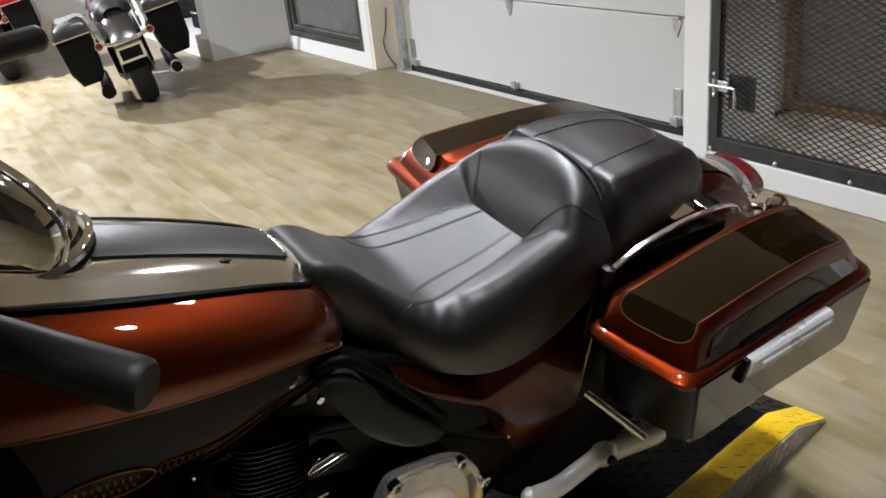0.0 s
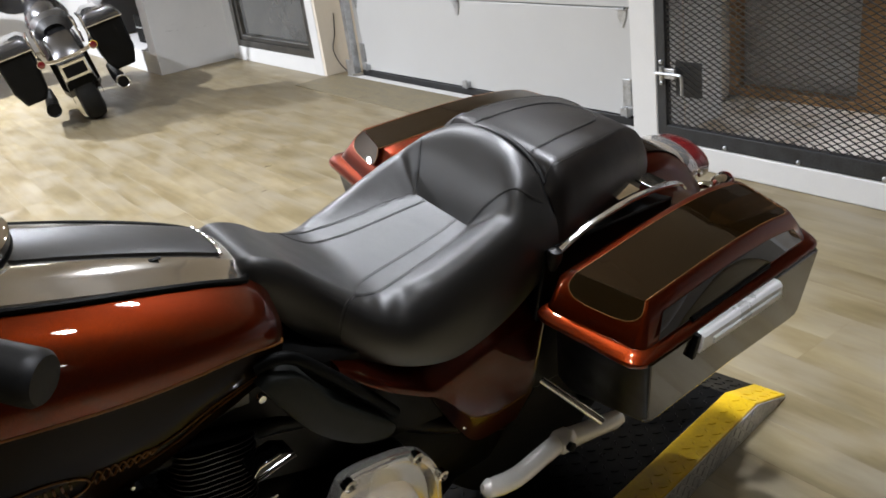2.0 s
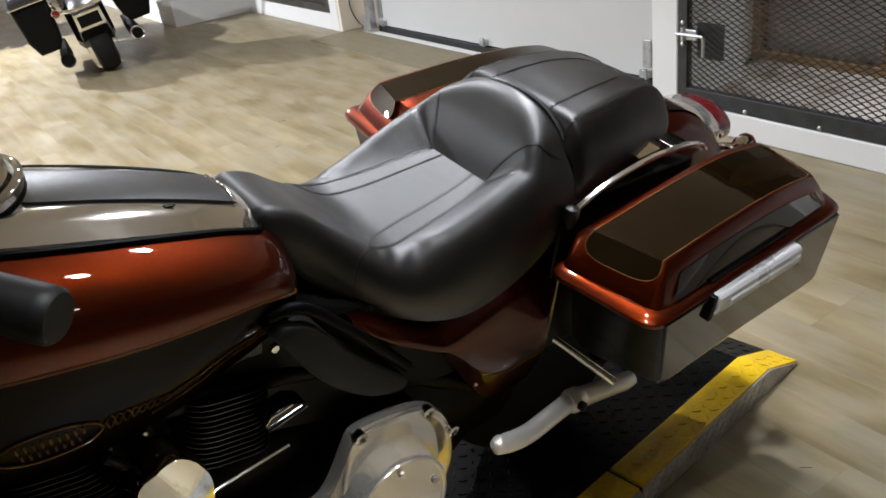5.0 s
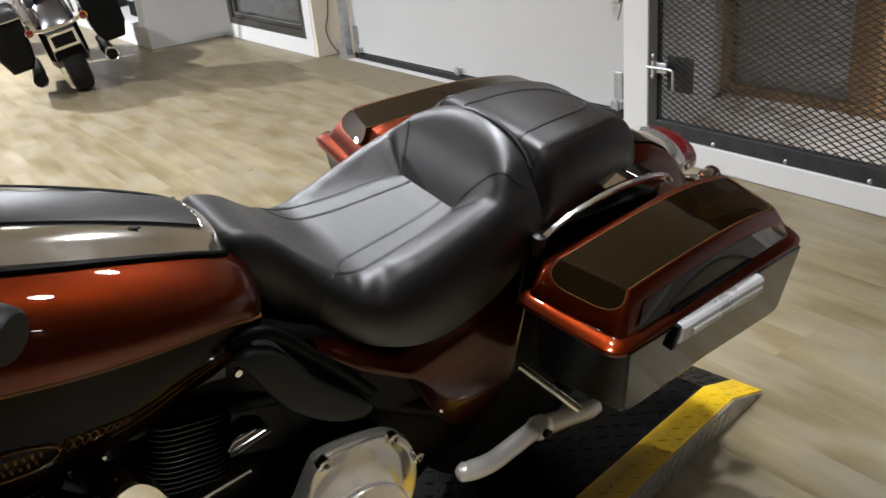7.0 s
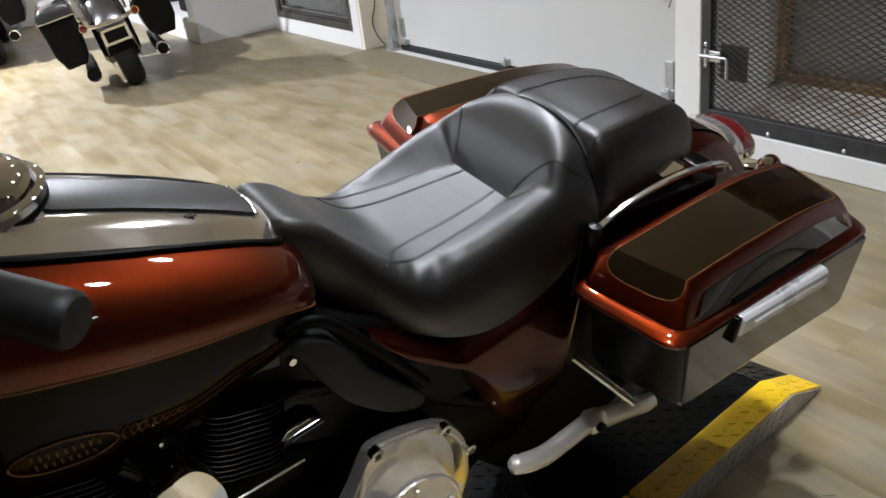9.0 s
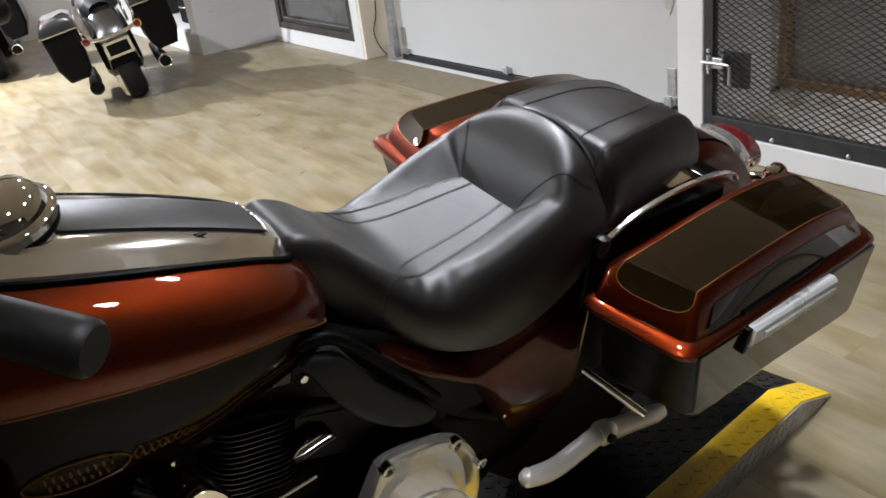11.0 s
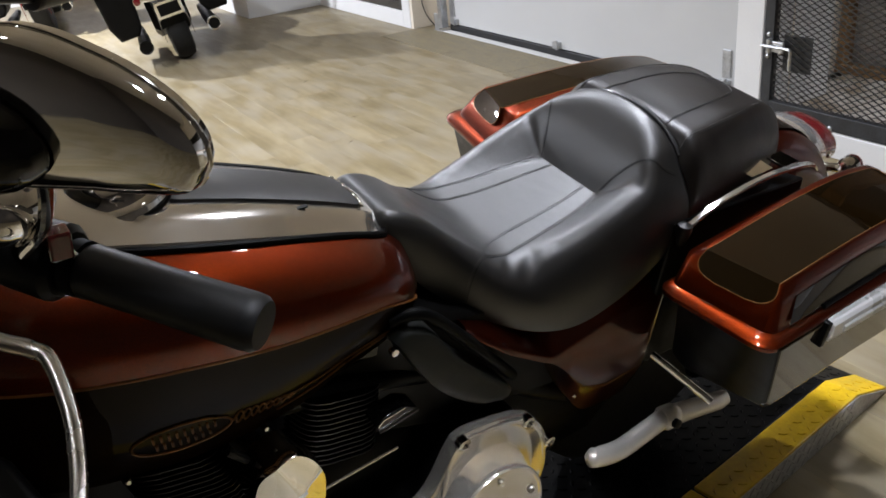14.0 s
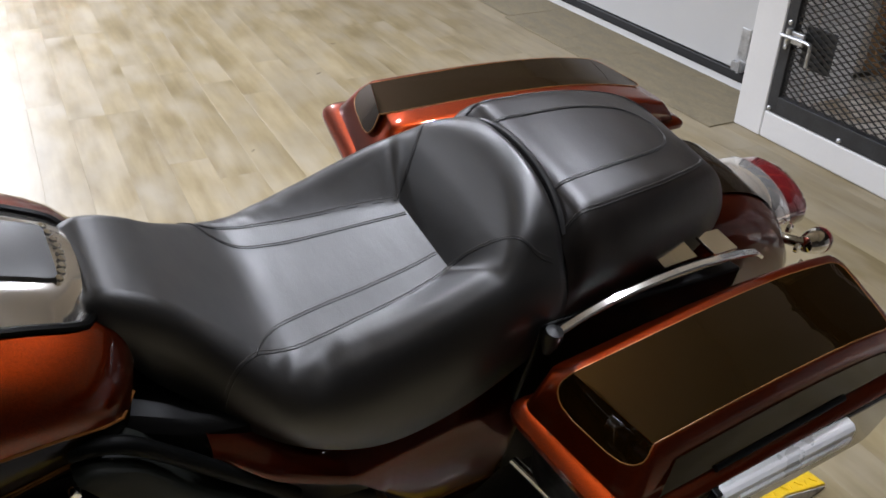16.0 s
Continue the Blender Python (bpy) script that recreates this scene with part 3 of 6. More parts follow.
def treads(rects, height_at, mat, name, tilt=None):
    """Raised lozenges in the crosswise pattern of tread plate."""
    vs, fs = [], []
    P = 0.031
    for x0, x1, y0, y1 in rects:
        for i in range(int((x1 - x0) / P)):
            for j in range(int((y1 - y0) / P)):
                cx, cy = x0 + (i + 0.5) * P, y0 + (j + 0.5) * P
                ax, ay = (0.7071, 0.7071) if (i + j) % 2 else (0.7071, -0.7071)
                L, Wd = 0.0125, 0.0034
                quad = [(cx + ax * L, cy + ay * L), (cx - ay * Wd, cy + ax * Wd), (cx - ax * L, cy - ay * L), (cx + ay * Wd, cy - ax * Wd)]
                b = len(vs)
                for qx, qy in quad:
                    vs.append((qx, qy, height_at(qx, qy) - 0.0005))
                for k, (qx, qy) in enumerate(quad):
                    px, py = cx + (qx - cx) * 0.7, cy + (qy - cy) * 0.7
                    vs.append((px, py, height_at(px, py) + 0.0022))
                fs += [(b + k, b + (k + 1) % 4, b + 4 + (k + 1) % 4, b + 4 + k) for k in range(4)] + [(b + 4, b + 5, b + 6, b + 7)]
    m_ = bpy.data.meshes.new(name)
    m_.from_pydata(vs, [], fs)
    m_.materials.append(mat)
    ob = new(name, m_)
    ob.parent = plat
    return tagged(ob, "", "", "", "stuff")


def deck_z(x, y):
    return TOP if x < 0.735 else TOP - (x - 0.735) / 0.165 * 0.064


treads([(-1.3, 0.89, 0.004, 0.62)], deck_z, M_TREADBLACK, "deck_treads")
treads([(-1.3, 0.157, -0.09, -0.004), (0.172, 0.89, -0.09, -0.004)], lambda x, y: deck_z(x, y) + 0.003, M_YELLOW, "strip_treads")
treads([(-1.3, 0.10, -0.262, -0.096)], lambda x, y: 0.004 + (y + 0.27) / 0.177 * (TOP - 0.006), M_TREADWORN, "ramp_treads")
vs, fs = [], []
for i in range(24):
    for j in range(3):
        cx, cz, s = 0.185 + i * 0.0225, 0.012 + j * 0.0225, 1 if (i + j) % 2 else -1
        if cz > deck_z(cx, 0) - 0.01:
            continue
        b = len(vs)
        q = [(0.0095, 0.0095 * s), (-0.0017 * s, 0.0017), (-0.0095, -0.0095 * s), (0.0017 * s, -0.0017)]
        vs += [(cx + p[0], -0.0955, cz + p[1]) for p in q] + [(cx + p[0] * 0.7, -0.0975, cz + p[1] * 0.7) for p in q]
        fs += [(b + k, b + (k + 1) % 4, b + 4 + (k + 1) % 4, b + 4 + k) for k in range(4)] + [(b + 4, b + 5, b + 6, b + 7)]
m_ = bpy.data.meshes.new("skirt_treads")
m_.from_pydata(vs, [], fs)
m_.materials.append(M_TREADWORN)
o = new("skirt_treads", m_)
o.parent = plat
tagged(o, "", "", "", "stuff")

# ---- the motorcycle: x to its rear, y to its right, z up from the lift, leaning on its side stand ----
LEAN = Matrix(((0.99715, 0.01738, 0.07337, 0), (0, 0.97308, -0.23046, 0), (-0.0754, 0.2298, 0.97031, 0.8621), (0, 0, 0, 1))) @ Matrix.Translation((0, 0, -0.74))
bike = thing("motorcycle", LEAN, "burnt orange and dark brown touring motorcycle parked on the lift", "motorcycle")

# seat
SEAT_W = [(-0.56, 0.062), (-0.54, 0.082), (-0.50, 0.098), (-0.45, 0.115), (-0.40, 0.150), (-0.35, 0.182), (-0.28, 0.203), (-0.20, 0.213), (-0.10, 0.212), (-0.02, 0.203), (0.05, 0.192), (0.15, 0.178), (0.25, 0.160), (0.33, 0.138), (0.39, 0.108), (0.425, 0.075), (0.445, 0.03)]
SEAT_B = [(-0.56, 0.795), (-0.52, 0.765), (-0.47, 0.705), (-0.38, 0.645), (-0.24, 0.605), (-0.12, 0.630), (0.0, 0.685), (0.1, 0.715), (0.2, 0.735), (0.35, 0.735), (0.445, 0.72)]
SEAT_T = [(-0.56, 0.812), (-0.545, 0.829), (-0.52, 0.836), (-0.47, 0.816), (-0.42, 0.778), (-0.37, 0.744), (-0.33, 0.729), (-0.28, 0.730), (-0.225, 0.736), (-0.167, 0.745), (-0.112, 0.755), (-0.0925, 0.7595), (0.05, 0.775)]
BACK_T = [(-0.30, 0.30), (-0.0931, 0.7590), (-0.082, 0.785), (-0.070, 0.808), (-0.055, 0.832), (-0.036, 0.855), (-0.016, 0.876), (0.002, 0.890), (0.02, 0.898), (0.3, 0.899)]
CREST_T = [(-0.40, 0.735), (-0.34, 0.726), (-0.30, 0.727), (-0.264, 0.737), (-0.20, 0.760), (-0.14, 0.787), (-0.077, 0.814), (-0.03, 0.824), (0.0, 0.828), (0.04, 0.828)]
SEAM_Y = [(-0.46, 0.118), (-0.40, 0.120), (-0.329, 0.113), (-0.28, 0.106), (-0.225, 0.098), (-0.167, 0.091), (-0.112, 0.080), (-0.093, 0.074), (0.05, 0.050)]
PILLION_T = [(0.02, 0.858), (0.06, 0.872), (0.12, 0.881), (0.20, 0.884), (0.28, 0.876), (0.34, 0.855), (0.39, 0.815), (0.425, 0.778), (0.445, 0.735)]


def soft_max(a, b, k):
    h = max(k - abs(a - b), 0) / k
    return max(a, b) + h * h * k / 4


def edge_roll(s):
    """Falls from 1 over the cushion's top to 0 at its hem, like a quarter of an ellipse."""
    return 1.0 if s < 0.60 else math.sqrt(max(0, 1 - ((s - 0.60) / 0.40) ** 2))


def rider_top(x, y):
    """The bucket: a flat bottom that dips to the front, wings that rise outside the seams, a backrest off a sharp crease."""
    ay = abs(y)
    flat = curve_at(x, SEAT_T)
    a = interp(x, SEAM_Y)
    if x > -0.42 and ay > a:
        q = min(1.4, (ay - a) / (0.152 - a))
        f = q if q < 0.6 else q - (q - 0.6) ** 2 / 1.6
        flat += max(-0.002, curve_at(x, CREST_T) - flat) * step(-0.42, -0.32, x) * f / 0.9
    back = curve_at(x, BACK_T)
    cap = 0.899 - 3.0 * y * y
    back = -soft_max(-back, -cap, 0.03)
    top = soft_max(flat, back, 0.0012 + 0.020 * step(0.070, 0.12, ay))
    g = math.exp(-((x + 0.335) / 0.06) ** 2 - ((ay - 0.140) / 0.030) ** 2)
    top += 0.0011 * g * math.sin(190 * (x + 0.45 * ay) + 40 * ay + 1.6 * math.sin(47 * x + 9 * y)) + 0.0010 * math.exp(-((x + 0.27) / 0.05) ** 2 - ((ay - 0.16) / 0.03) ** 2) * math.sin(110 * x + 40 * ay)
    return top - 0.013 * max(0, (x - 0.010) / 0.018) ** 2


def seat_point(x, v, top):
    """v from -1 (left hem) over the top to 1 (right hem)."""
    w, zb = curve_at(x, SEAT_W), curve_at(x, SEAT_B)
    y = w * math.sin(v * math.pi / 2)
    r = edge_roll(abs(y) / w) if abs(v) < 1 else 0
    return (x, y * (1 - 0.05 * (1 - r) ** 3), zb + (top(x, y) - zb) * r)


def seat_surface(x, y, top):
    w, zb = curve_at(x, SEAT_W), curve_at(x, SEAT_B)
    return zb + (top(x, y) - zb) * edge_roll(min(1, abs(y) / w))


seat = part("seat", loft([[seat_point(x, -1 + 2 * k / 88, rider_top) for k in range(89)] for x in sorted([-0.56 + 0.006 * i for i in range(77)] + [-0.0930 + 0.003 * i for i in range(39)] + [0.027])], closed=False), M_LEATHER, bike, "black leather rider seat with stitched seams")


def pillion_top(x, y):
    """A flat pad with a groove behind the backrest and a slight roll next to it."""
    top = curve_at(x, PILLION_T) - 0.004 * (abs(y) / 0.15) ** 2
    return top - 0.026 * (1 - step(0.022, 0.046, x)) + 0.003 * math.exp(-((x - 0.058) / 0.02) ** 2)


pill = part("pillion_seat", loft([[seat_point(x, -1 + 2 * k / 90, pillion_top) for k in range(91)] for x in [0.024 + 0.006 * i for i in range(61)] + [0.39, 0.40, 0.41, 0.42, 0.43, 0.438, 0.445]], closed=False), M_PILLION, bike, "worn brown-black leather pillion pad")


def seam(pts, top, r=0.0008, thread=True, name="seam", parent=seat):
    p = smooth_path([(x, y, 0) for x, y in pts], 10)
    q = [(a.x, a.y, seat_surface(a.x, a.y, top) + r * 0.2 + (0.0009 if parent is not seat else 0)) for a in p]
    part(name, tube(q, r, 6), M_WELT, parent)
    if thread:
        q2 = [(a.x, a.y + 0.004, seat_surface(a.x, a.y + 0.004, top) + (0.0013 if parent is not seat else 0.0006)) for a in p]
        part("stitching", tube(q2, 0.0005, 5), M_THREAD, parent)


for s in (-1, 1):
    seam([(-0.415, 0.1385 * s), (-0.39, 0.127 * s), (-0.367, 0.1175 * s), (-0.329, 0.113 * s), (-0.28, 0.106 * s), (-0.225, 0.098 * s), (-0.167, 0.091 * s), (-0.112, 0.080 * s), (-0.095, 0.074 * s)], rider_top)
    seam([(-0.372, 0.118 * s), (-0.352, 0.092 * s), (-0.325, 0.073 * s), (-0.284, 0.064 * s), (-0.252, 0.060 * s), (-0.193, 0.055 * s), (-0.134, 0.049 * s), (-0.095, 0.043 * s)], rider_top)
    seam([(-0.093, 0.074 * s), (-0.081, 0.084 * s), (-0.070, 0.095 * s), (-0.046, 0.121 * s), (-0.023, 0.146 * s), (0.0, 0.156 * s)], rider_top)
seam([(0.028, -0.078), (0.10, -0.072), (0.18, -0.066), (0.25, -0.052), (0.285, -0.025), (0.294, 0.0), (0.285, 0.025), (0.25, 0.052), (0.18, 0.066), (0.10, 0.072), (0.028, 0.078)], pillion_top, parent=pill)
for s in (-1, 1):
    seam([(0.03, 0.13 * s), (0.10, 0.128 * s), (0.20, 0.118 * s), (0.29, 0.095 * s), (0.34, 0.06 * s)], pillion_top, parent=pill)
# rolled edge between rider seat and pillion
part("piping", tube([(0.026 + 0.012 * (1 - (y / 0.16) ** 2), y, seat_surface(0.024, y, rider_top) - 0.003) for y in [-0.13 + 0.013 * i for i in range(21)]], 0.005, 8), M_WELT, seat)
part("nose_trim", tube([(-0.556, y, 0.815 - 2.0 * y * y + 0.006) for y in [-0.08 + 0.016 * i for i in range(11)]], 0.007, 8), M_CHROME, seat, "chrome trim under the seat nose")

# fuel tank
TANK_W = [(-1.16, 0.09), (-1.12, 0.14), (-1.04, 0.178), (-0.94, 0.197), (-0.84, 0.203), (-0.74, 0.199), (-0.66, 0.191), (-0.59, 0.179), (-0.545, 0.166), (-0.52, 0.145), (-0.50, 0.09)]
TANK_T = [(-1.16, 0.93), (-1.08, 0.945), (-0.98, 0.94), (-0.90, 0.928), (-0.80, 0.905), (-0.70, 0.878), (-0.60, 0.846), (-0.54, 0.822), (-0.50, 0.80)]
TANK_B = [(-1.16, 0.66), (-1.08, 0.60), (-0.94, 0.572), (-0.80, 0.574), (-0.707, 0.590), (-0.648, 0.618), (-0.586, 0.636), (-0.523, 0.664), (-0.50, 0.69)]
STRIPE = [(-1.16, 0.83), (-0.88, 0.803), (-0.755, 0.787), (-0.60, 0.772), (-0.55, 0.757), (-0.50, 0.735)]


def tank_point(x, a):
    """a: 0 at the top ridge, 1 at the side stripe, 2 at the bottom edge."""
    w, zt, zb, zs = (curve_at(x, t) for t in (TANK_W, TANK_T, TANK_B, STRIPE))
    if a <= 1:
        th = a * math.pi / 2
        return w * math.sin(th) ** 0.9, zs + (zt - zs) * math.cos(th) ** 0.8
    th = (a - 1) * math.pi / 2
    return w * (0.52 + 0.48 * math.cos(th)), zs - (zs - zb) * math.sin(th) ** 1.1


def tank_band(s, a0, a1, n, grow=0.0):
    return [[(x, s * (tank_point(x, a0 + (a1 - a0) * k / n)[0] + grow), tank_point(x, a0 + (a1 - a0) * k / n)[1]) for k in range(n + 1)] for x in [-1.16 + 0.02 * i for i in range(34)]]


tank_bm = bmesh.new()
for s in (-1, 1):
    loft(tank_band(s, 0, 1, 18), closed=False, bm=tank_bm)
bmesh.ops.remove_doubles(tank_bm, verts=tank_bm.verts, dist=0.0002)
tank = part("fuel_tank", tank_bm, M_ORANGE, bike, "burnt orange metallic fuel tank")
for s in (-1, 1):
    low = loft(tank_band(s, 1, 2, 10), closed=False)
    part("lower_panel", low, M_DARK_SHADED, tank, "dark brown lower tank panel")
    part("pinstripe", tube([(x, s * (tank_point(x, 1)[0] + 0.0005), tank_point(x, 1)[1]) for x in [-1.15 + 0.02 * i for i in range(33)]], 0.0018, 6), M_GOLD, tank, "gold pinstripe")
    def on_tank(x, a, out=0.0012):
        y_, z_ = tank_point(x, a)
        return Vector((x, s * (y_ + out), z_ - out * 0.3))

    # gold scroll: an oval frame with bars, a leaf scroll behind it and a line that runs out to the rear
    ring = [on_tank(-0.888 + 0.062 * math.cos(t), 1.37 + 0.088 * math.sin(t)) for t in [2 * math.pi * k / 40 for k in range(42)]]
    em = part("emblem", tube(ring, 0.0015, 6), M_OLDGOLD, tank, "old gold oval emblem")
    for r_, n_ in ((1.342, 9), (1.398, 8)):
        for k in range(n_):
            x = -0.926 + 0.0095 * k + (0.0048 if n_ == 8 else 0)
            part("bar", tube([on_tank(x, r_ - 0.020), on_tank(x + 0.002, r_ + 0.020)], 0.0017, 5), M_OLDGOLD, em)
    for k in range(8):
        x = -0.824 + 0.0105 * k
        part("scroll", tube(smooth_path([on_tank(x, 1.37), on_tank(x + 0.008, 1.315 + 0.004 * k), on_tank(x + 0.014, 1.355), on_tank(x + 0.007, 1.40 - 0.003 * k), on_tank(x + 0.004, 1.36)], 4), 0.0013, 5), M_OLDGOLD, em)
    part("lower_stripe", tube([on_tank(-0.745 + 0.008 * i, 1.355 - 0.075 * i / 20) for i in range(23)], 0.0013, 5), M_OLDGOLD, tank, "old gold scroll line")
    part("lower_stripe", tube([on_tank(-0.760 + 0.008 * i, 1.44 - 0.12 * i / 22) for i in range(24)], 0.0016, 5), M_OLDGOLD, tank, "old gold scroll line")

# console on the tank
CON = [(-0.99, 0.03), (-0.97, 0.062), (-0.90, 0.074), (-0.80, 0.076), (-0.70, 0.072), (-0.60, 0.065), (-0.545, 0.058), (-0.53, 0.045)]
con_secs = []
for x in [-0.99 + 0.0115 * i for i in range(41)]:
    w, z = curve_at(x, CON), curve_at(x, TANK_T)
    con_secs.append([(x, w * p, z + q) for p, q in ((-1.52, -0.024), (-1.40, -0.006), (-1.06, 0.005), (-0.9, 0.011), (-0.5, 0.014), (0, 0.015), (0.5, 0.014), (0.9, 0.011), (1.06, 0.005), (1.40, -0.006), (1.52, -0.024))])
console = part("console", loft(con_secs, closed=False), M_POLISH, bike, "chrome tank console")
def tank_z(x, y):
    """Height of the tank's skin at a distance from the ridge."""
    th = math.asin(min(1, (abs(y) / curve_at(x, TANK_W)) ** (1 / 0.9)))
    zs = curve_at(x, STRIPE)
    return zs + (curve_at(x, TANK_T) - zs) * math.cos(th) ** 0.8


for s in (-1, 1):
    part("gasket", tube([(x, s * 1.47 * curve_at(x, CON), tank_z(x, 1.47 * curve_at(x, CON)) + 0.0015) for x in [-0.97 + 0.0115 * i for i in range(39)]], 0.0055, 8), M_BLACK, console, "black rubber gasket")
strap_secs = []
for x in [-0.835 + 0.0092 * i for i in range(31)]:
    w, z = 0.046 * min(1, (x + 0.85) / 0.02) ** 0.5 * min(1, (-0.555 - x) / 0.012 + 0.6), curve_at(x, TANK_T)
    strap_secs.append([(x, w * p, z + q) for p, q in ((-1, 0.010), (-0.95, 0.018), (-0.7, 0.0215), (0, 0.0225), (0.7, 0.0215), (0.95, 0.018), (1, 0.010))])
part("leather_insert", loft(strap_secs, closed=False), M_LEATHER, console, "black leather console insert")
for k in range(9):
    y = -0.042 + 0.0105 * k
    x = -0.560 + 0.010 * (1 - (y / 0.045) ** 2)
    part("stud", revolve([(0.0045, 0), (0.004, 0.003), (0.0, 0.0045)], (x, y, curve_at(x, TANK_T) + 0.016), (0.3, 0, 1), 10), M_CHROME, console)
part("release_button", box((-0.668, -0.0595, curve_at(-0.66, TANK_T) + 0.0125), (-0.652, -0.0535, curve_at(-0.66, TANK_T) + 0.0145)), M_BLACK, console)


cap_ = part("fuel_cap", revolve([(0.066, -0.012), (0.070, 0.014), (0.0715, 0.018), (0.069, 0.021), (0.063, 0.023), (0.060, 0.031), (0.052, 0.042), (0.036, 0.051), (0.018, 0.055), (0.0, 0.056)], (-0.880, 0, 0.925), (-0.25, 0, 1), 48), M_CHROME, console, "domed chrome fuel cap")
part("cap_seal", revolve([(0.0675, 0.0), (0.0705, 0.006), (0.0705, 0.010), (0.0675, 0.012)], (-0.880, 0, 0.9195), (-0.25, 0, 1), 48), M_BLACK, cap_)

# saddlebags: rings of four corners, front inner, front outer, rear outer, rear inner
LID_T = [(-0.12, 0.736), (-0.02, 0.742), (0.03, 0.7465), (0.10, 0.753), (0.20, 0.761), (0.30, 0.765), (0.40, 0.763), (0.50, 0.751), (0.57, 0.737), (0.66, 0.715)]
RIM_LOW = ((-0.076, 0.252), (-0.046, 0.445), (0.550, 0.418), (0.620, 0.226))
RIM = ((-0.088, 0.238), (-0.060, 0.454), (0.566, 0.430), (0.640, 0.212))
RIM_TOP = ((-0.080, 0.244), (-0.052, 0.447), (0.556, 0.421), (0.628, 0.218))
FOOT = ((-0.068, 0.249), (-0.033, 0.434), (0.540, 0.408), (0.612, 0.224))
RIDGE = ((-0.040, 0.243), (-0.008, 0.4125), (0.516, 0.393), (0.585, 0.208))
CREST = ((-0.024, 0.262), (0.003, 0.4010), (0.504, 0.381), (0.565, 0.216))
INLAY = ((-0.0245, 0.2725), (0.002, 0.3975), (0.486, 0.377), (0.545, 0.236))


def rim_z(x):
    return 0.668 + 0.03 * x


def lid_ring(corners, radius, n=6, m=10):
    """A plan outline with rounded corners, of n points a corner and m along each long side."""
    out, c = [], [Vector(p) for p in corners]
    for i in range(4):
        p, a, b = c[i], c[i - 1], c[(i + 1) % 4]
        r = radius[i] if isinstance(radius, (tuple, list)) else radius
        p0, p1 = p + (a - p).normalized() * r, p + (b - p).normalized() * r
        for k in range(n):
            t = k / (n - 1)
            out.append(p0 * (1 - t) ** 2 + p * 2 * t * (1 - t) + p1 * t * t)
        q = c[(i + 1) % 4]
        rq = radius[(i + 1) % 4] if isinstance(radius, (tuple, list)) else radius
        e = q + (p - q).normalized() * rq
        for k in range(1, m):
            out.append(p1 + (e - p1) * k / m)
    return out


def lid_crown(ring, s, lift, bm=None, first=()):
    """The gently arched top over a ring."""
    rows = list(first)
    xc, yc = 0.26, 0.327
    for k in (1.0, 0.85, 0.6, 0.3, 0.02):
        row = []
        for p in ring:
            x, y = xc + (p.x - xc) * (k if k > 0.5 else k * 0.9 + 0.05), yc + (p.y - yc) * k
            row.append((x, s * y, curve_at(x, LID_T) + lift + 0.0015 * (1 - k)))
        rows.append(row)
    return loft(rows, bm=bm)


def bilinear(a, b, c, d, u, v):
    return (a * (1 - u) + b * u) * (1 - v) + (d * (1 - u) + c * u) * v


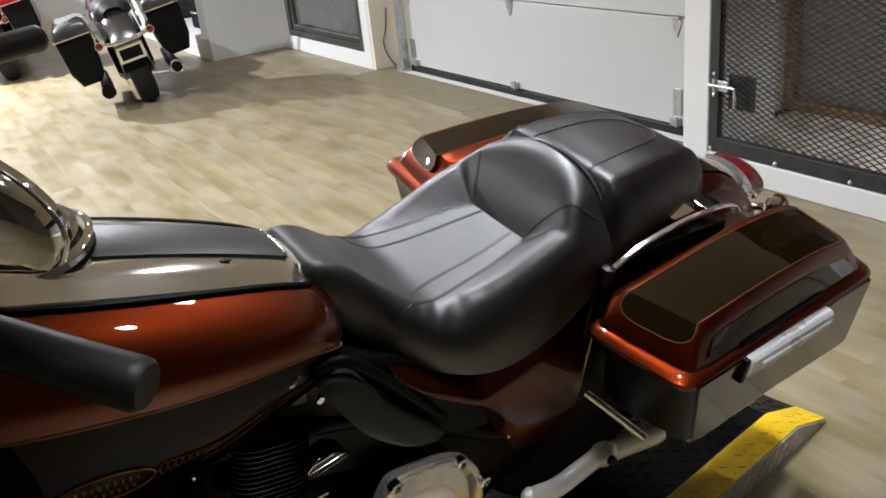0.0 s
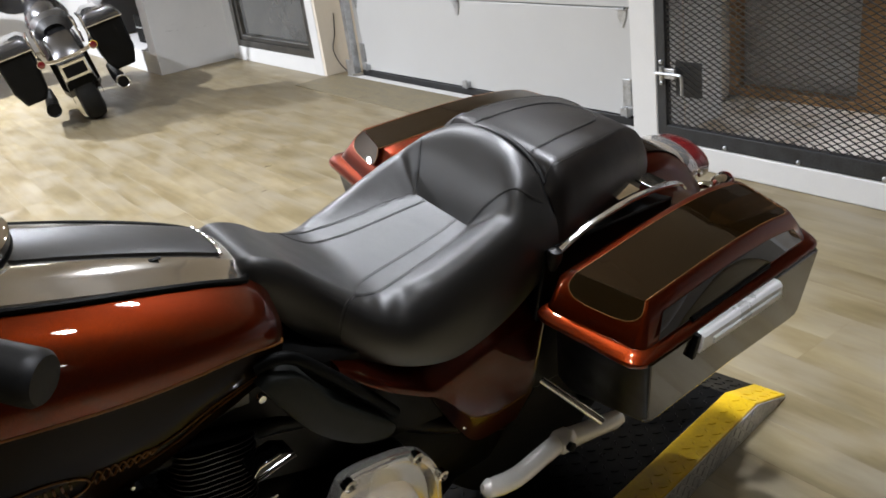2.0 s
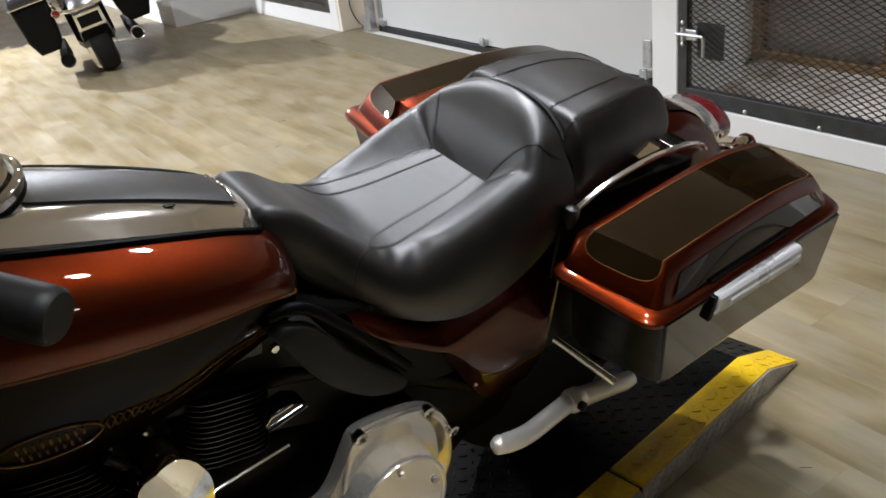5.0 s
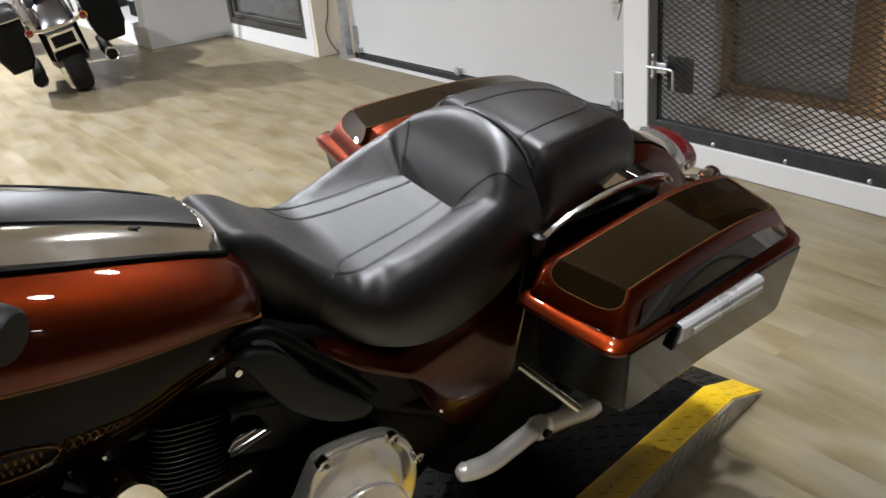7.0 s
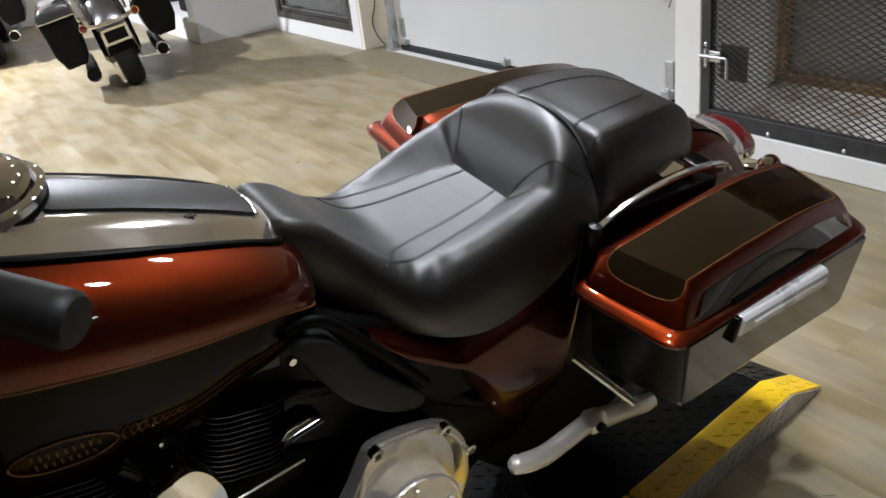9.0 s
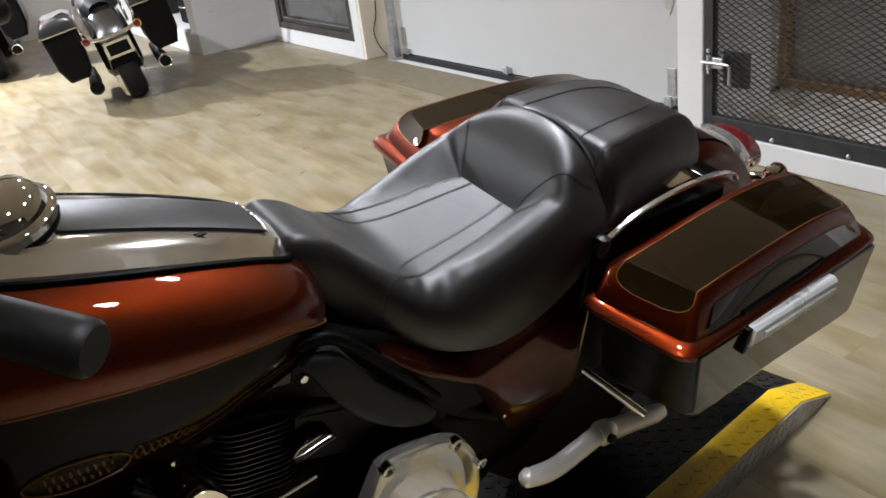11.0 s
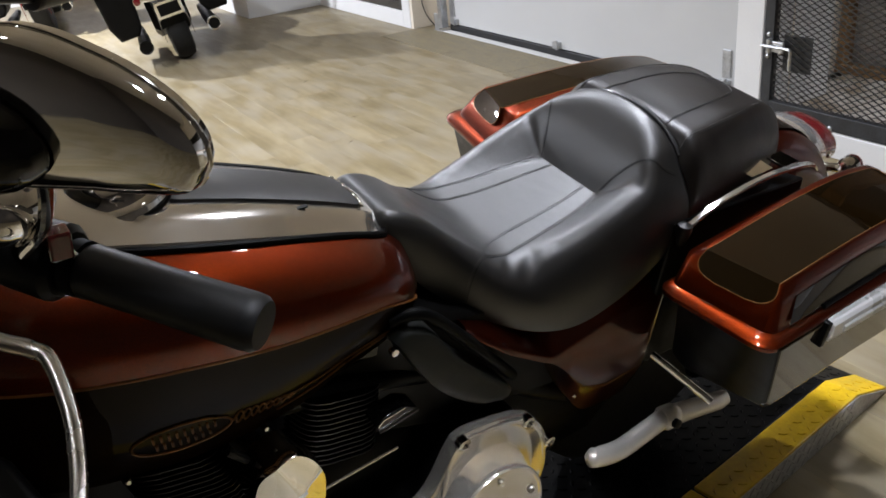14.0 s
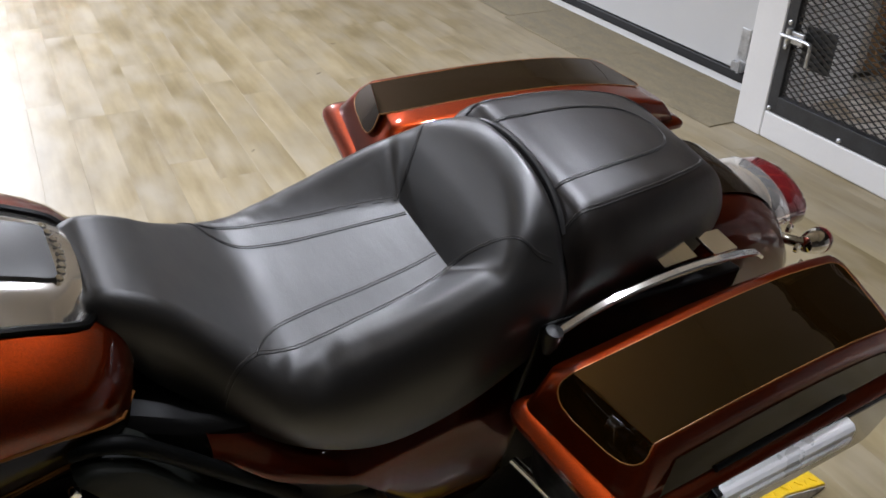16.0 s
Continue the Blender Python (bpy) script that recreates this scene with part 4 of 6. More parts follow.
def saddlebag(s):
    """s: -1 the left one, 1 the right one. Built outward from the wheel."""
    side = [(-0.040, 0.668), (0.012, 0.515), (0.024, 0.500), (0.06, 0.497), (0.30, 0.503), (0.53, 0.497), (0.566, 0.499), (0.574, 0.512), (0.548, 0.680)]
    inner = [(-0.050, 0.668), (0.010, 0.480), (0.030, 0.455), (0.06, 0.450), (0.30, 0.452), (0.55, 0.452), (0.600, 0.460), (0.612, 0.480), (0.605, 0.680)]
    secs = []
    for d, src in ((0.0, side), (0.010, side), (0.17, inner), (0.20, inner)):
        shrink = 0.985 if d in (0.0, 0.20) else 1.0
        secs.append([(0.27 + (x - 0.27) * shrink, s * (0.447 - 0.035 * x + 0.008 * (z - 0.5) / 0.17 - d), z + (0.006 if shrink < 1 and z < 0.6 else 0)) for x, z in src])
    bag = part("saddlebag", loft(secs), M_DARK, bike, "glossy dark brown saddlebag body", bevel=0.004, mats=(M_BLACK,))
    # shade as colour: forward faces go black to kill the bright edge reflection
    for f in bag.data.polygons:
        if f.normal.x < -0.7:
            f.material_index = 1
    rows = []
    for ring, dz, r in ((RIM_LOW, -0.014, 0.028), (RIM_TOP, -0.0125, 0.032), (RIM, -0.006, 0.036), (RIM, 0.001, 0.036), (RIM_TOP, 0.0085, 0.032), (FOOT, 0.0105, 0.026), (FOOT, 0.0130, 0.024)):
        rows.append([(p.x, s * p.y, rim_z(p.x) + dz) for p in lid_ring(ring, r)])
    rows.append([(p.x, s * p.y, curve_at(p.x, LID_T) - 0.0175) for p in lid_ring(RIDGE, (0.020, 0.010, 0.02, 0.03))])
    rows.append([(p.x + (0.27 - p.x) * 0.004, s * p.y, curve_at(p.x, LID_T) - 0.0015) for p in lid_ring(CREST, (0.020, 0.008, 0.02, 0.03))])
    lid = part("lid", lid_crown(lid_ring([(0.27 + (x - 0.27) * 0.985, 0.33 + (y - 0.33) * 0.96) for x, y in CREST], (0.02, 0.008, 0.02, 0.03)), s, 0.0, first=rows), M_ORANGE, bag, "burnt orange saddlebag lid with a rounded rim", bevel=0.0012)
    # dark inlay on the crown, carried down over the front slope
    inlay = INLAY if s < 0 else [(x, y + 0.038 * (0.40 - y) / 0.13 - 0.008) for x, y in INLAY]
    ring = lid_ring(inlay, (0.002, 0.002, 0.022, 0.034))
    part("dark_panel", lid_crown(ring, s, 0.0016), M_DARK, lid, "glossy dark brown lid panel")
    fa, fb = Vector((INLAY[0][0] + 0.0008, s * (inlay[0][1] + 0.0005), 0.7432)), Vector((INLAY[1][0] + 0.0008, s * (inlay[1][1] + 0.0005), 0.7446))
    fd, fc = Vector((FOOT[0][0], s * 0.256, rim_z(-0.078) + 0.0175)), Vector((FOOT[1][0], s * 0.432, rim_z(-0.036) + 0.0175))
    nrm = (fb - fa).cross(fd - fa).normalized()
    nrm = nrm if nrm.z > 0 else -nrm
    rows, lo, hi = [], [], []
    for k in range(15):
        v = 0.62 * k / 14
        b_ = min(1, max(0, (v - 0.18) / 0.44))
        m_ = 0.30 * (1 - math.sqrt(1 - b_ * b_)) + 0.05 * v
        row = [bilinear(fa, fb, fc, fd, max(m_, 0.0) + (1 - 2 * max(m_, 0.0)) * j / 12, v) + nrm * 0.0022 for j in range(13)]
        rows.append(row)
        lo.append(row[0])
        hi.append(row[-1])
    part("dark_panel", loft(rows, closed=False), M_DARK, lid, "glossy dark brown front of the lid panel")
    edge = [Vector((p.x, s * p.y, curve_at(p.x, LID_T) + 0.0012)) for p in ring]
    n_ = len(ring)
    i0 = min(range(n_), key=lambda i: (edge[i] - fb).length)
    i1 = min(range(n_), key=lambda i: (edge[i] - fa).length)
    walk_ = [edge[(i0 + k) % n_] for k in range(((i1 - i0) % n_) + 1)]
    part("pinstripe", tube(walk_, 0.0009, 5), M_GOLD, lid, "gold pinstripe")
    part("pinstripe", tube(lo + rows[-1][1:-1] + hi[::-1], 0.0009, 5), M_GOLD, lid, "gold pinstripe")
    # dark inlay on the outer slope
    la, lb_ = Vector((0.008, s * 0.4335, rim_z(0) + 0.018)), Vector((0.505, s * 0.4105, rim_z(0.505) + 0.018))
    ua, ub = Vector((0.034, s * 0.4135, curve_at(0.026, LID_T) - 0.024)), Vector((0.482, s * 0.3965, curve_at(0.482, LID_T) - 0.024))
    rows = []
    for k in range(25):
        u = k / 24
        x0, x1 = la.lerp(lb_, u), ua.lerp(ub, u)
        zl, zu = rim_z(x0.x) + 0.0180, curve_at(x1.x, LID_T) - 0.024
        rows.append([Vector((x0.x + (x1.x - x0.x) * t, s * (abs(x0.y) + (abs(x1.y) - abs(x0.y)) * t + 0.0020), zl + (zu - zl) * t)) for t in (0.0, 0.25, 0.5, 0.75, 1.0)])
    part("side_panel", loft(rows, closed=False), M_DARK, lid, "glossy dark brown lid side")
    part("recess", tube([(0.105, s * 0.4325, rim_z(0.105) + 0.0165), (0.24, s * 0.4265, rim_z(0.24) + 0.0165), (0.37, s * 0.4205, rim_z(0.37) + 0.0165)], 0.0050, 8, flat=0.8), M_BLACK, lid, "black grip slot")
    lb = part("latch", loft([[(x, s * (o - 0.012 * (x - 0.1)), z + 0.03 * x) for o, z in ((0.442, 0.668), (0.456, 0.668), (0.463, 0.662), (0.466, 0.644), (0.463, 0.630), (0.440, 0.625))] for x in (0.104, 0.112, 0.358, 0.368)]), M_REFLECTOR, bag, "silver saddlebag latch bar", bevel=0.003)
    part("latch_lip", loft([[(x, s * (o - 0.012 * (x - 0.1)), z + 0.03 * x) for o, z in ((0.4640, 0.640), (0.4690, 0.640), (0.4690, 0.652), (0.4640, 0.654))] for x in (0.135, 0.360)]), M_REFLECTOR, lb, bevel=0.0015, smooth=False)
    part("latch_hook", box((0.092, min(s * 0.440, s * 0.460), 0.622), (0.103, max(s * 0.440, s * 0.460), 0.672)), M_BLACK, lb, bevel=0.002, smooth=False)
    track = smooth_path([(0.005, s * 0.207, 0.742), (0.05, s * 0.205, 0.760), (0.10, s * 0.204, 0.774), (0.20, s * 0.203, 0.789), (0.30, s * 0.200, 0.787), (0.37, s * 0.194, 0.772), (0.41, s * 0.186, 0.748)], 6)
    rail = loft([[(p.x, p.y - 0.0055, p.z - 0.004), (p.x, p.y - 0.006, p.z + 0.001), (p.x, p.y - 0.004, p.z + 0.003), (p.x, p.y + 0.004, p.z + 0.003), (p.x, p.y + 0.006, p.z + 0.001), (p.x, p.y + 0.0055, p.z - 0.004)] for p in track])
    rp = part("guard_rail", rail, M_POLISH, bike, "bright chrome saddlebag guard rail")
    part("bracket", loft([[(0.19 + dx, s * 0.185, 0.782), (0.25 + dx, s * 0.185, 0.787), (0.25 + dx * 0.5, s * 0.15, 0.79), (0.19 + dx * 0.5, s * 0.15, 0.785)] for dx in (0.0, 0.001)]), M_CHROME, rp)
    part("bracket", box((0.29, min(s * 0.14, s * 0.185), 0.776), (0.34, max(s * 0.14, s * 0.185), 0.781)), M_CHROME, rp, bevel=0.001, smooth=False)
    part("rubber_knob", revolve([(0.006, -0.03), (0.012, -0.012), (0.014, 0.0), (0.012, 0.010), (0.0, 0.014)], (-0.012, s * 0.212, 0.742), (0, 0, 1), 14), M_RUBBER, rp)
    # black block added to keep the gap under the rail dark
    part("gap_filler", loft([[(x, s * y, z) for y, z in ((0.150, 0.735), (0.195, 0.745), (0.200, 0.70), (0.200, 0.42), (0.150, 0.42))] for x in (-0.02, 0.1, 0.24, 0.36)]), M_BLACK, bike, "black block added to darken the gap between seat and saddlebag", bevel=0.004)
    return bag


saddlebag(-1)
saddlebag(1).location.x = 0.02

# rear fender, lamp and signals
FEN = [(0.02, 0.75), (0.15, 0.775), (0.30, 0.79), (0.42, 0.785), (0.50, 0.765), (0.56, 0.730), (0.61, 0.675), (0.64, 0.60), (0.655, 0.50), (0.66, 0.38)]
fs_ = []
for i in range(40):
    x = 0.02 + 0.016 * i
    z = curve_at(x, FEN)
    fs_.append([(x, 0.145 * p, z - 0.12 * q) for p, q in ((-1, 2.4), (-1, 1.2), (-0.985, 0.7), (-0.9, 0.32), (-0.72, 0.1), (-0.4, 0.02), (0, 0), (0.4, 0.02), (0.72, 0.1), (0.9, 0.32), (0.985, 0.7), (1, 1.2), (1, 2.4))])
fender = part("rear_fender", loft(fs_, closed=False), M_MAROON, bike, "dark red-brown rear fender")
fender.modifiers.new("thick", "SOLIDIFY").thickness = 0.004
fp = loft([[(x, p * 0.075, curve_at(x, FEN) + 0.0025 - 0.12 * 0.035 * abs(p)) for p in (-1, -0.5, 0, 0.5, 1)] for x in [0.40 + 0.01 * i for i in range(20)]], closed=False)
part("dark_stripe", fp, M_DARK, fender, "dark brown fender panel")
lamp = part("tail_lamp", loft([[(x - 0.35 * (0.055 * h * math.sin(a)), 0.084 * w_ * math.cos(a), 0.678 + 0.055 * h * math.sin(a)) for a in [2 * math.pi * k / 32 for k in range(32)]] for x, w_, h in ((0.60, 1.0, 1.0), (0.655, 1.0, 1.0), (0.685, 0.97, 0.97), (0.702, 0.85, 0.82), (0.708, 0.5, 0.45))]), M_RED, bike, "dark red tail lamp lens")
part("chrome_bezel", loft([[(x - 0.35 * (0.060 * w_ * math.sin(a)), 0.090 * w_ * math.cos(a), 0.678 + 0.061 * w_ * math.sin(a)) for a in [2 * math.pi * k / 32 for k in range(32)]] for x, w_ in ((0.570, 0.86), (0.592, 0.98), (0.600, 1.0), (0.634, 1.0), (0.640, 0.95))]), M_POLISH, lamp, "bright chrome lamp bezel")
part("signal_bar", tube([(0.640, -0.128, 0.664), (0.615, -0.1, 0.660), (0.60, 0.1, 0.650), (0.600, 0.165, 0.648)], 0.010, 10), M_CHROME, bike, "chrome signal bar")
for s in (-1, 1):
    sc3 = (0.652, s * 0.132, 0.666) if s < 0 else (0.600, s * 0.165, 0.655)
    sg = part("turn_signal", revolve([(0.003, -0.020), (0.015, -0.014), (0.021, 0.0), (0.0235, 0.02), (0.023, 0.027)], sc3, (1, 0, 0), 24), M_CHROME, bike, "chrome bullet turn signal")
    part("lens", revolve([(0.0242, 0.024), (0.0242, 0.029), (0.0215, 0.035), (0.013, 0.039), (0.0, 0.040)], sc3, (1, 0, 0), 24), M_RED, sg, "red signal lens")
for y, z in ((-0.15, 0.69), (-0.12, 0.71), (-0.17, 0.67)):
    part("fender_bolt", revolve([(0.009, 0), (0.008, 0.006), (0.0, 0.008)], (0.575, y, z), (0.2, -1, 0.2), 12), M_CHROME, fender)

# wheels
def wheel(x, r, wt, name):
    tyre = part(name, revolve([(r * 0.62, -wt * 0.42), (r * 0.8, -wt * 0.5), (r * 0.94, -wt * 0.42), (r, -wt * 0.12), (r, wt * 0.12), (r * 0.94, wt * 0.42), (r * 0.8, wt * 0.5), (r * 0.62, wt * 0.42)], (x, 0, r - 0.055), (0, 1, 0), 48), M_TYRE, bike, "black road tyre")
    part("rim", revolve([(r * 0.63, -wt * 0.38), (r * 0.56, -wt * 0.3), (r * 0.16, -wt * 0.2), (r * 0.05, -wt * 0.4), (r * 0.05, wt * 0.4), (r * 0.16, wt * 0.2), (r * 0.56, wt * 0.3), (r * 0.63, wt * 0.38)], (x, 0, r - 0.055), (0, 1, 0), 32), M_BLACK, tyre)


wheel(0.20, 0.325, 0.17, "rear_wheel")
wheel(-1.42, 0.325, 0.13, "front_wheel")

# side covers
for s in (-1, 1):
    zt_ = [(-0.44, 0.672), (-0.36, 0.645), (-0.30, 0.625), (-0.12, 0.655), (0.05, 0.66)]
    zc_ = [(-0.44, 0.660), (-0.36, 0.612), (-0.262, 0.552), (-0.19, 0.570), (-0.115, 0.590), (0.0, 0.595), (0.05, 0.59)]
    zb_ = [(-0.44, 0.650), (-0.36, 0.594), (-0.285, 0.546), (-0.257, 0.530), (-0.232, 0.492), (-0.173, 0.400), (-0.12, 0.338), (-0.05, 0.330), (0.03, 0.345), (0.05, 0.40)]
    secs_ = []
    for i in range(36):
        x = -0.44 + 0.014 * i
        t, c, b_ = interp(x, zt_), interp(x, zc_), curve_at(x, zb_)
        k = 1 - 0.25 * step(0.0, 0.05, x) - 0.12 * (1 - step(-0.44, -0.36, x))
        secs_.append([(x, s * o * (k if o > 0.12 else 1), z) for o, z in ((0.10, t), (0.140, t), (0.150, t - (t - c) * 0.12), (0.192, c + 0.007), (0.199, c + 0.002), (0.203, c - 0.006 * min(1, (c - b_) / 0.03)), (0.204, c + (b_ - c) * 0.66), (0.200, c + (b_ - c) * 0.72), (0.180, b_ + 0.004), (0.17, b_), (0.10, b_))])
    sc_ = part("side_cover", loft(secs_), M_MAROON, bike, "dark red-brown side cover")
    part("pinstripe", tube([(-0.165, s * 0.2035, 0.440), (-0.10, s * 0.2052, 0.418), (-0.02, s * 0.2045, 0.424)], 0.0008, 5), M_OLDGOLD, sc_)
    outline = [(-0.586, 0.712), (-0.566, 0.724), (-0.530, 0.712), (-0.500, 0.682), (-0.465, 0.636), (-0.406, 0.578), (-0.345, 0.522), (-0.336, 0.502), (-0.352, 0.492), (-0.408, 0.511), (-0.478, 0.563), (-0.533, 0.628)]
    outline = [(p.x, p.y) for p in smooth_path([(a, b, 0) for a, b in outline + outline[:1]], 4)[:-1]]
    defl = part("heat_deflector", loft([[(-0.465 + (x + 0.465) * k, s * o, 0.61 + (z - 0.61) * k) for x, z in outline] for o, k in ((0.14, 1.0), (0.186, 1.0), (0.194, 0.985), (0.198, 0.95), (0.201, 0.80), (0.203, 0.5), (0.2035, 0.15))]), M_DEFLECT, bike, "matt dark grey-green plastic heat deflector")
    part("upper_edge", tube(smooth_path([(-0.585, s * 0.172, 0.735), (-0.55, s * 0.180, 0.742), (-0.513, s * 0.184, 0.722), (-0.426, s * 0.186, 0.634), (-0.332, s * 0.184, 0.530)], 6), 0.010, 10), M_PLASTIC, defl, "rolled black upper edge")
    part("deflector_bolt", revolve([(0.006, 0), (0.0075, 0.003), (0.006, 0.010), (0.0, 0.011)], (-0.588, s * 0.190, 0.700), (0, s, 0), 10), M_CHROME, defl)
    part("cover_bolt", revolve([(0.004, 0), (0.003, 0.003), (0.0, 0.0035)], (-0.180, s * 0.203, 0.425), (0, s, 0), 8), M_CHROME, sc_)

# engine
part("crankcase", loft([[(x, 0.13 * math.copysign(abs(math.cos(a)) ** 0.6, math.cos(a)), zc + h * math.copysign(abs(math.sin(a)) ** 0.6, math.sin(a))) for a in [2 * math.pi * k / 20 for k in range(20)]] for x, zc, h in ((-0.95, 0.25, 0.10), (-0.90, 0.25, 0.17), (-0.55, 0.26, 0.20), (-0.30, 0.27, 0.20), (-0.12, 0.27, 0.18), (-0.05, 0.27, 0.1))]), M_BLACK, bike, "black crankcase")
for cx, lean in ((-0.635, 0.0), (-0.86, -0.35)):
    cyl = part("cylinder", revolve([(0.06, 0.0), (0.06, 0.26)], (cx + 0.1, 0, 0.40), (-0.35 if lean == 0 else -0.75, 0, 1), 20), M_BLACK, bike, "black cylinder barrel")
    for k in range(13):
        z = 0.465 + 0.0107 * k
        o = [(0.080 * math.copysign(abs(math.cos(a)) ** 0.45, math.cos(a)), 0.158 * math.copysign(abs(math.sin(a)) ** 0.45, math.sin(a))) for a in [2 * math.pi * (j + 0.5) / 28 for j in range(28)]]
        lift = lambda px: z + 0.004 - 0.17 * px
        fin = part("fin", loft([[(cx + p[0] + lean * (z - 0.5), p[1], lift(p[0]) + d) for p in o] for d in (0.0, 0.0026)]), M_BLACK, cyl)
        near = sorted([p for p in o if p[1] < -0.10], key=lambda p: p[0])
        if lean == 0:
            part("fin_edge", tube([(cx + p[0] + lean * (z - 0.5), p[1] - 0.0004, lift(p[0]) + 0.0026) for p in near], 0.0006, 5), M_STEELEDGE, fin)
    part("rocker_cover", loft([[(cx + lean * 0.16 + 0.085 * k * a, 0.13 * k * b, zz) for a, b in ((-1, -0.8), (-0.8, -1), (0.8, -1), (1, -0.8), (1, 0.8), (0.8, 1), (-0.8, 1), (-1, 0.8))] for zz, k in ((0.632, 1.0), (0.675, 1.0), (0.70, 0.85))]), M_GLOSSBLACK, bike, "gloss black rocker cover", bevel=0.004)
prim_o = [(-0.90, 0.20), (-0.905, 0.28), (-0.87, 0.325), (-0.80, 0.340), (-0.62, 0.340), (-0.535, 0.338), (-0.505, 0.345), (-0.482, 0.385), (-0.462, 0.440), (-0.445, 0.464), (-0.40, 0.466), (-0.34, 0.455), (-0.29, 0.432), (-0.250, 0.385), (-0.228, 0.32), (-0.222, 0.25), (-0.25, 0.17), (-0.33, 0.115), (-0.5, 0.10), (-0.8, 0.12), (-0.87, 0.15)]
prim_f = [(p.x, p.y) for p in smooth_path([(a, b, 0) for a, b in prim_o + prim_o[:1]], 4)[:-1]]
pc_ = (-0.5, 0.27)
prim = part("primary_cover", loft([[(pc_[0] + (x - pc_[0]) * k, o, pc_[1] + (z - pc_[1]) * k) for x, z in prim_f] for o, k in ((-0.186, 0.985), (-0.190, 1.0), (-0.203, 1.0), (-0.210, 0.992), (-0.213, 0.975), (-0.2125, 0.945), (-0.207, 0.925), (-0.199, 0.90), (-0.197, 0.86), (-0.204, 0.76), (-0.216, 0.6), (-0.228, 0.4))]), M_PRIMARY, bike, "polished chrome primary cover")
part("inner_case", loft([[(pc_[0] + (x - pc_[0]) * 0.95, o, pc_[1] + (z - pc_[1]) * 0.95 - 0.006) for x, z in prim_f] for o in (-0.10, -0.187)]), M_BLACK, prim, "black inner case")
part("derby_cover", revolve([(0.112, -0.004), (0.106, 0.012), (0.100, 0.034), (0.0985, 0.050), (0.0985, 0.060), (0.096, 0.0645), (0.092, 0.0645), (0.090, 0.0615), (0.05, 0.0625), (0.0, 0.063)], (-0.392, -0.212, 0.296), (0, -1, 0.14), 64), M_PRIMARY, prim, "round chrome clutch cover")
for a in range(5):
    t = math.radians(90 + 72 * a)
    part("cover_bolt", revolve([(0.0075, 0), (0.006, 0.004), (0.0, 0.0045)], (-0.392 + 0.074 * math.cos(t), -0.2745 + 0.0104 * math.sin(t), 0.305 + 0.0732 * math.sin(t)), (0, -1, 0.14), 10), M_SATIN, prim)
for x, z in ((-0.304, 0.434), (-0.446, 0.456), (-0.520, 0.340), (-0.650, 0.334), (-0.80, 0.334), (-0.236, 0.35)):
    part("cover_bolt", revolve([(0.012, 0.0), (0.012, 0.014), (0.008, 0.016), (0.008, 0.012)], (x, -0.206, z), (0, -1, 0), 14), M_CHROME, prim)
horn_o = [(p.x, p.y) for p in smooth_path([(a, b, 0) for a, b in ((-0.812, 0.522), (-0.803, 0.566), (-0.781, 0.587), (-0.757, 0.595), (-0.736, 0.590), (-0.714, 0.566), (-0.697, 0.520), (-0.696, 0.462), (-0.712, 0.443), (-0.760, 0.464), (-0.812, 0.522))], 6)[:-1]]
def horn_depth(x, z):
    """Four shallow facets round a peak."""
    u, v = (x + 0.745) / 0.058, (z - 0.525) / 0.072
    a, b = 0.82 * u + 0.57 * v, -0.57 * u + 0.82 * v
    return -0.226 + 0.013 * abs(a) + 0.012 * abs(b)


horn = part("horn_cover", loft([[(-0.752 + (x + 0.752) * k, o, 0.522 + (z - 0.522) * k) for x, z in horn_o] for o, k in ((-0.15, 0.9), (-0.186, 0.98), (-0.194, 1.0), (-0.201, 0.985))] + [[(-0.752 + (x + 0.752) * k, horn_depth(-0.752 + (x + 0.752) * k, 0.522 + (z - 0.522) * k), 0.522 + (z - 0.522) * k) for x, z in horn_o] for k in (0.94, 0.8, 0.6, 0.4, 0.2, 0.03)]), M_CHROME, bike, "faceted chrome horn cover")
part("horn_bracket", tube([(-0.80, -0.17, 0.575), (-0.825, -0.165, 0.60)], 0.006, 8), M_STEEL, horn)
for x, z, r in ((-0.775, 0.640, 0.009), (-0.768, 0.612, 0.005), (-0.955, 0.615, 0.005)):
    part("engine_bolt", revolve([(r, 0), (r, 0.006), (r * 0.6, 0.009), (0.0, 0.009)], (x, -0.158, z), (0, -1, 0.3), 10), M_CHROME, bike)
gear_arm = part("shift_arm", loft([[(x, o, z) for x, z in ((-0.607, 0.560), (-0.598, 0.572), (-0.560, 0.580), (-0.534, 0.566), (-0.60, 0.545))] for o in (-0.16, -0.196)]), M_GLOSSBLACK, bike, "gloss black shift arm", bevel=0.003)
part("bright_edge", tube([(-0.606, -0.199, 0.562), (-0.598, -0.199, 0.573), (-0.561, -0.199, 0.581)], 0.0013, 6), M_CHROME, gear_arm)
part("bright_edge", tube([(-0.602, -0.199, 0.5485), (-0.536, -0.199, 0.5645)], 0.0016, 6), M_CHROME, gear_arm)
part("shift_rod", tube([(-0.98, -0.225, 0.445), (-0.86, -0.222, 0.468), (-0.69, -0.205, 0.490), (-0.572, -0.205, 0.508)], 0.0026, 8), M_CHROME, bike, "thin chrome shift rod")
part("frame_tube", tube(smooth_path([(-1.0, -0.10, 0.62), (-0.7, -0.12, 0.60), (-0.45, -0.13, 0.55), (-0.2, -0.14, 0.40), (0.0, -0.14, 0.30)], 6), 0.02, 10), M_BLACK, bike)
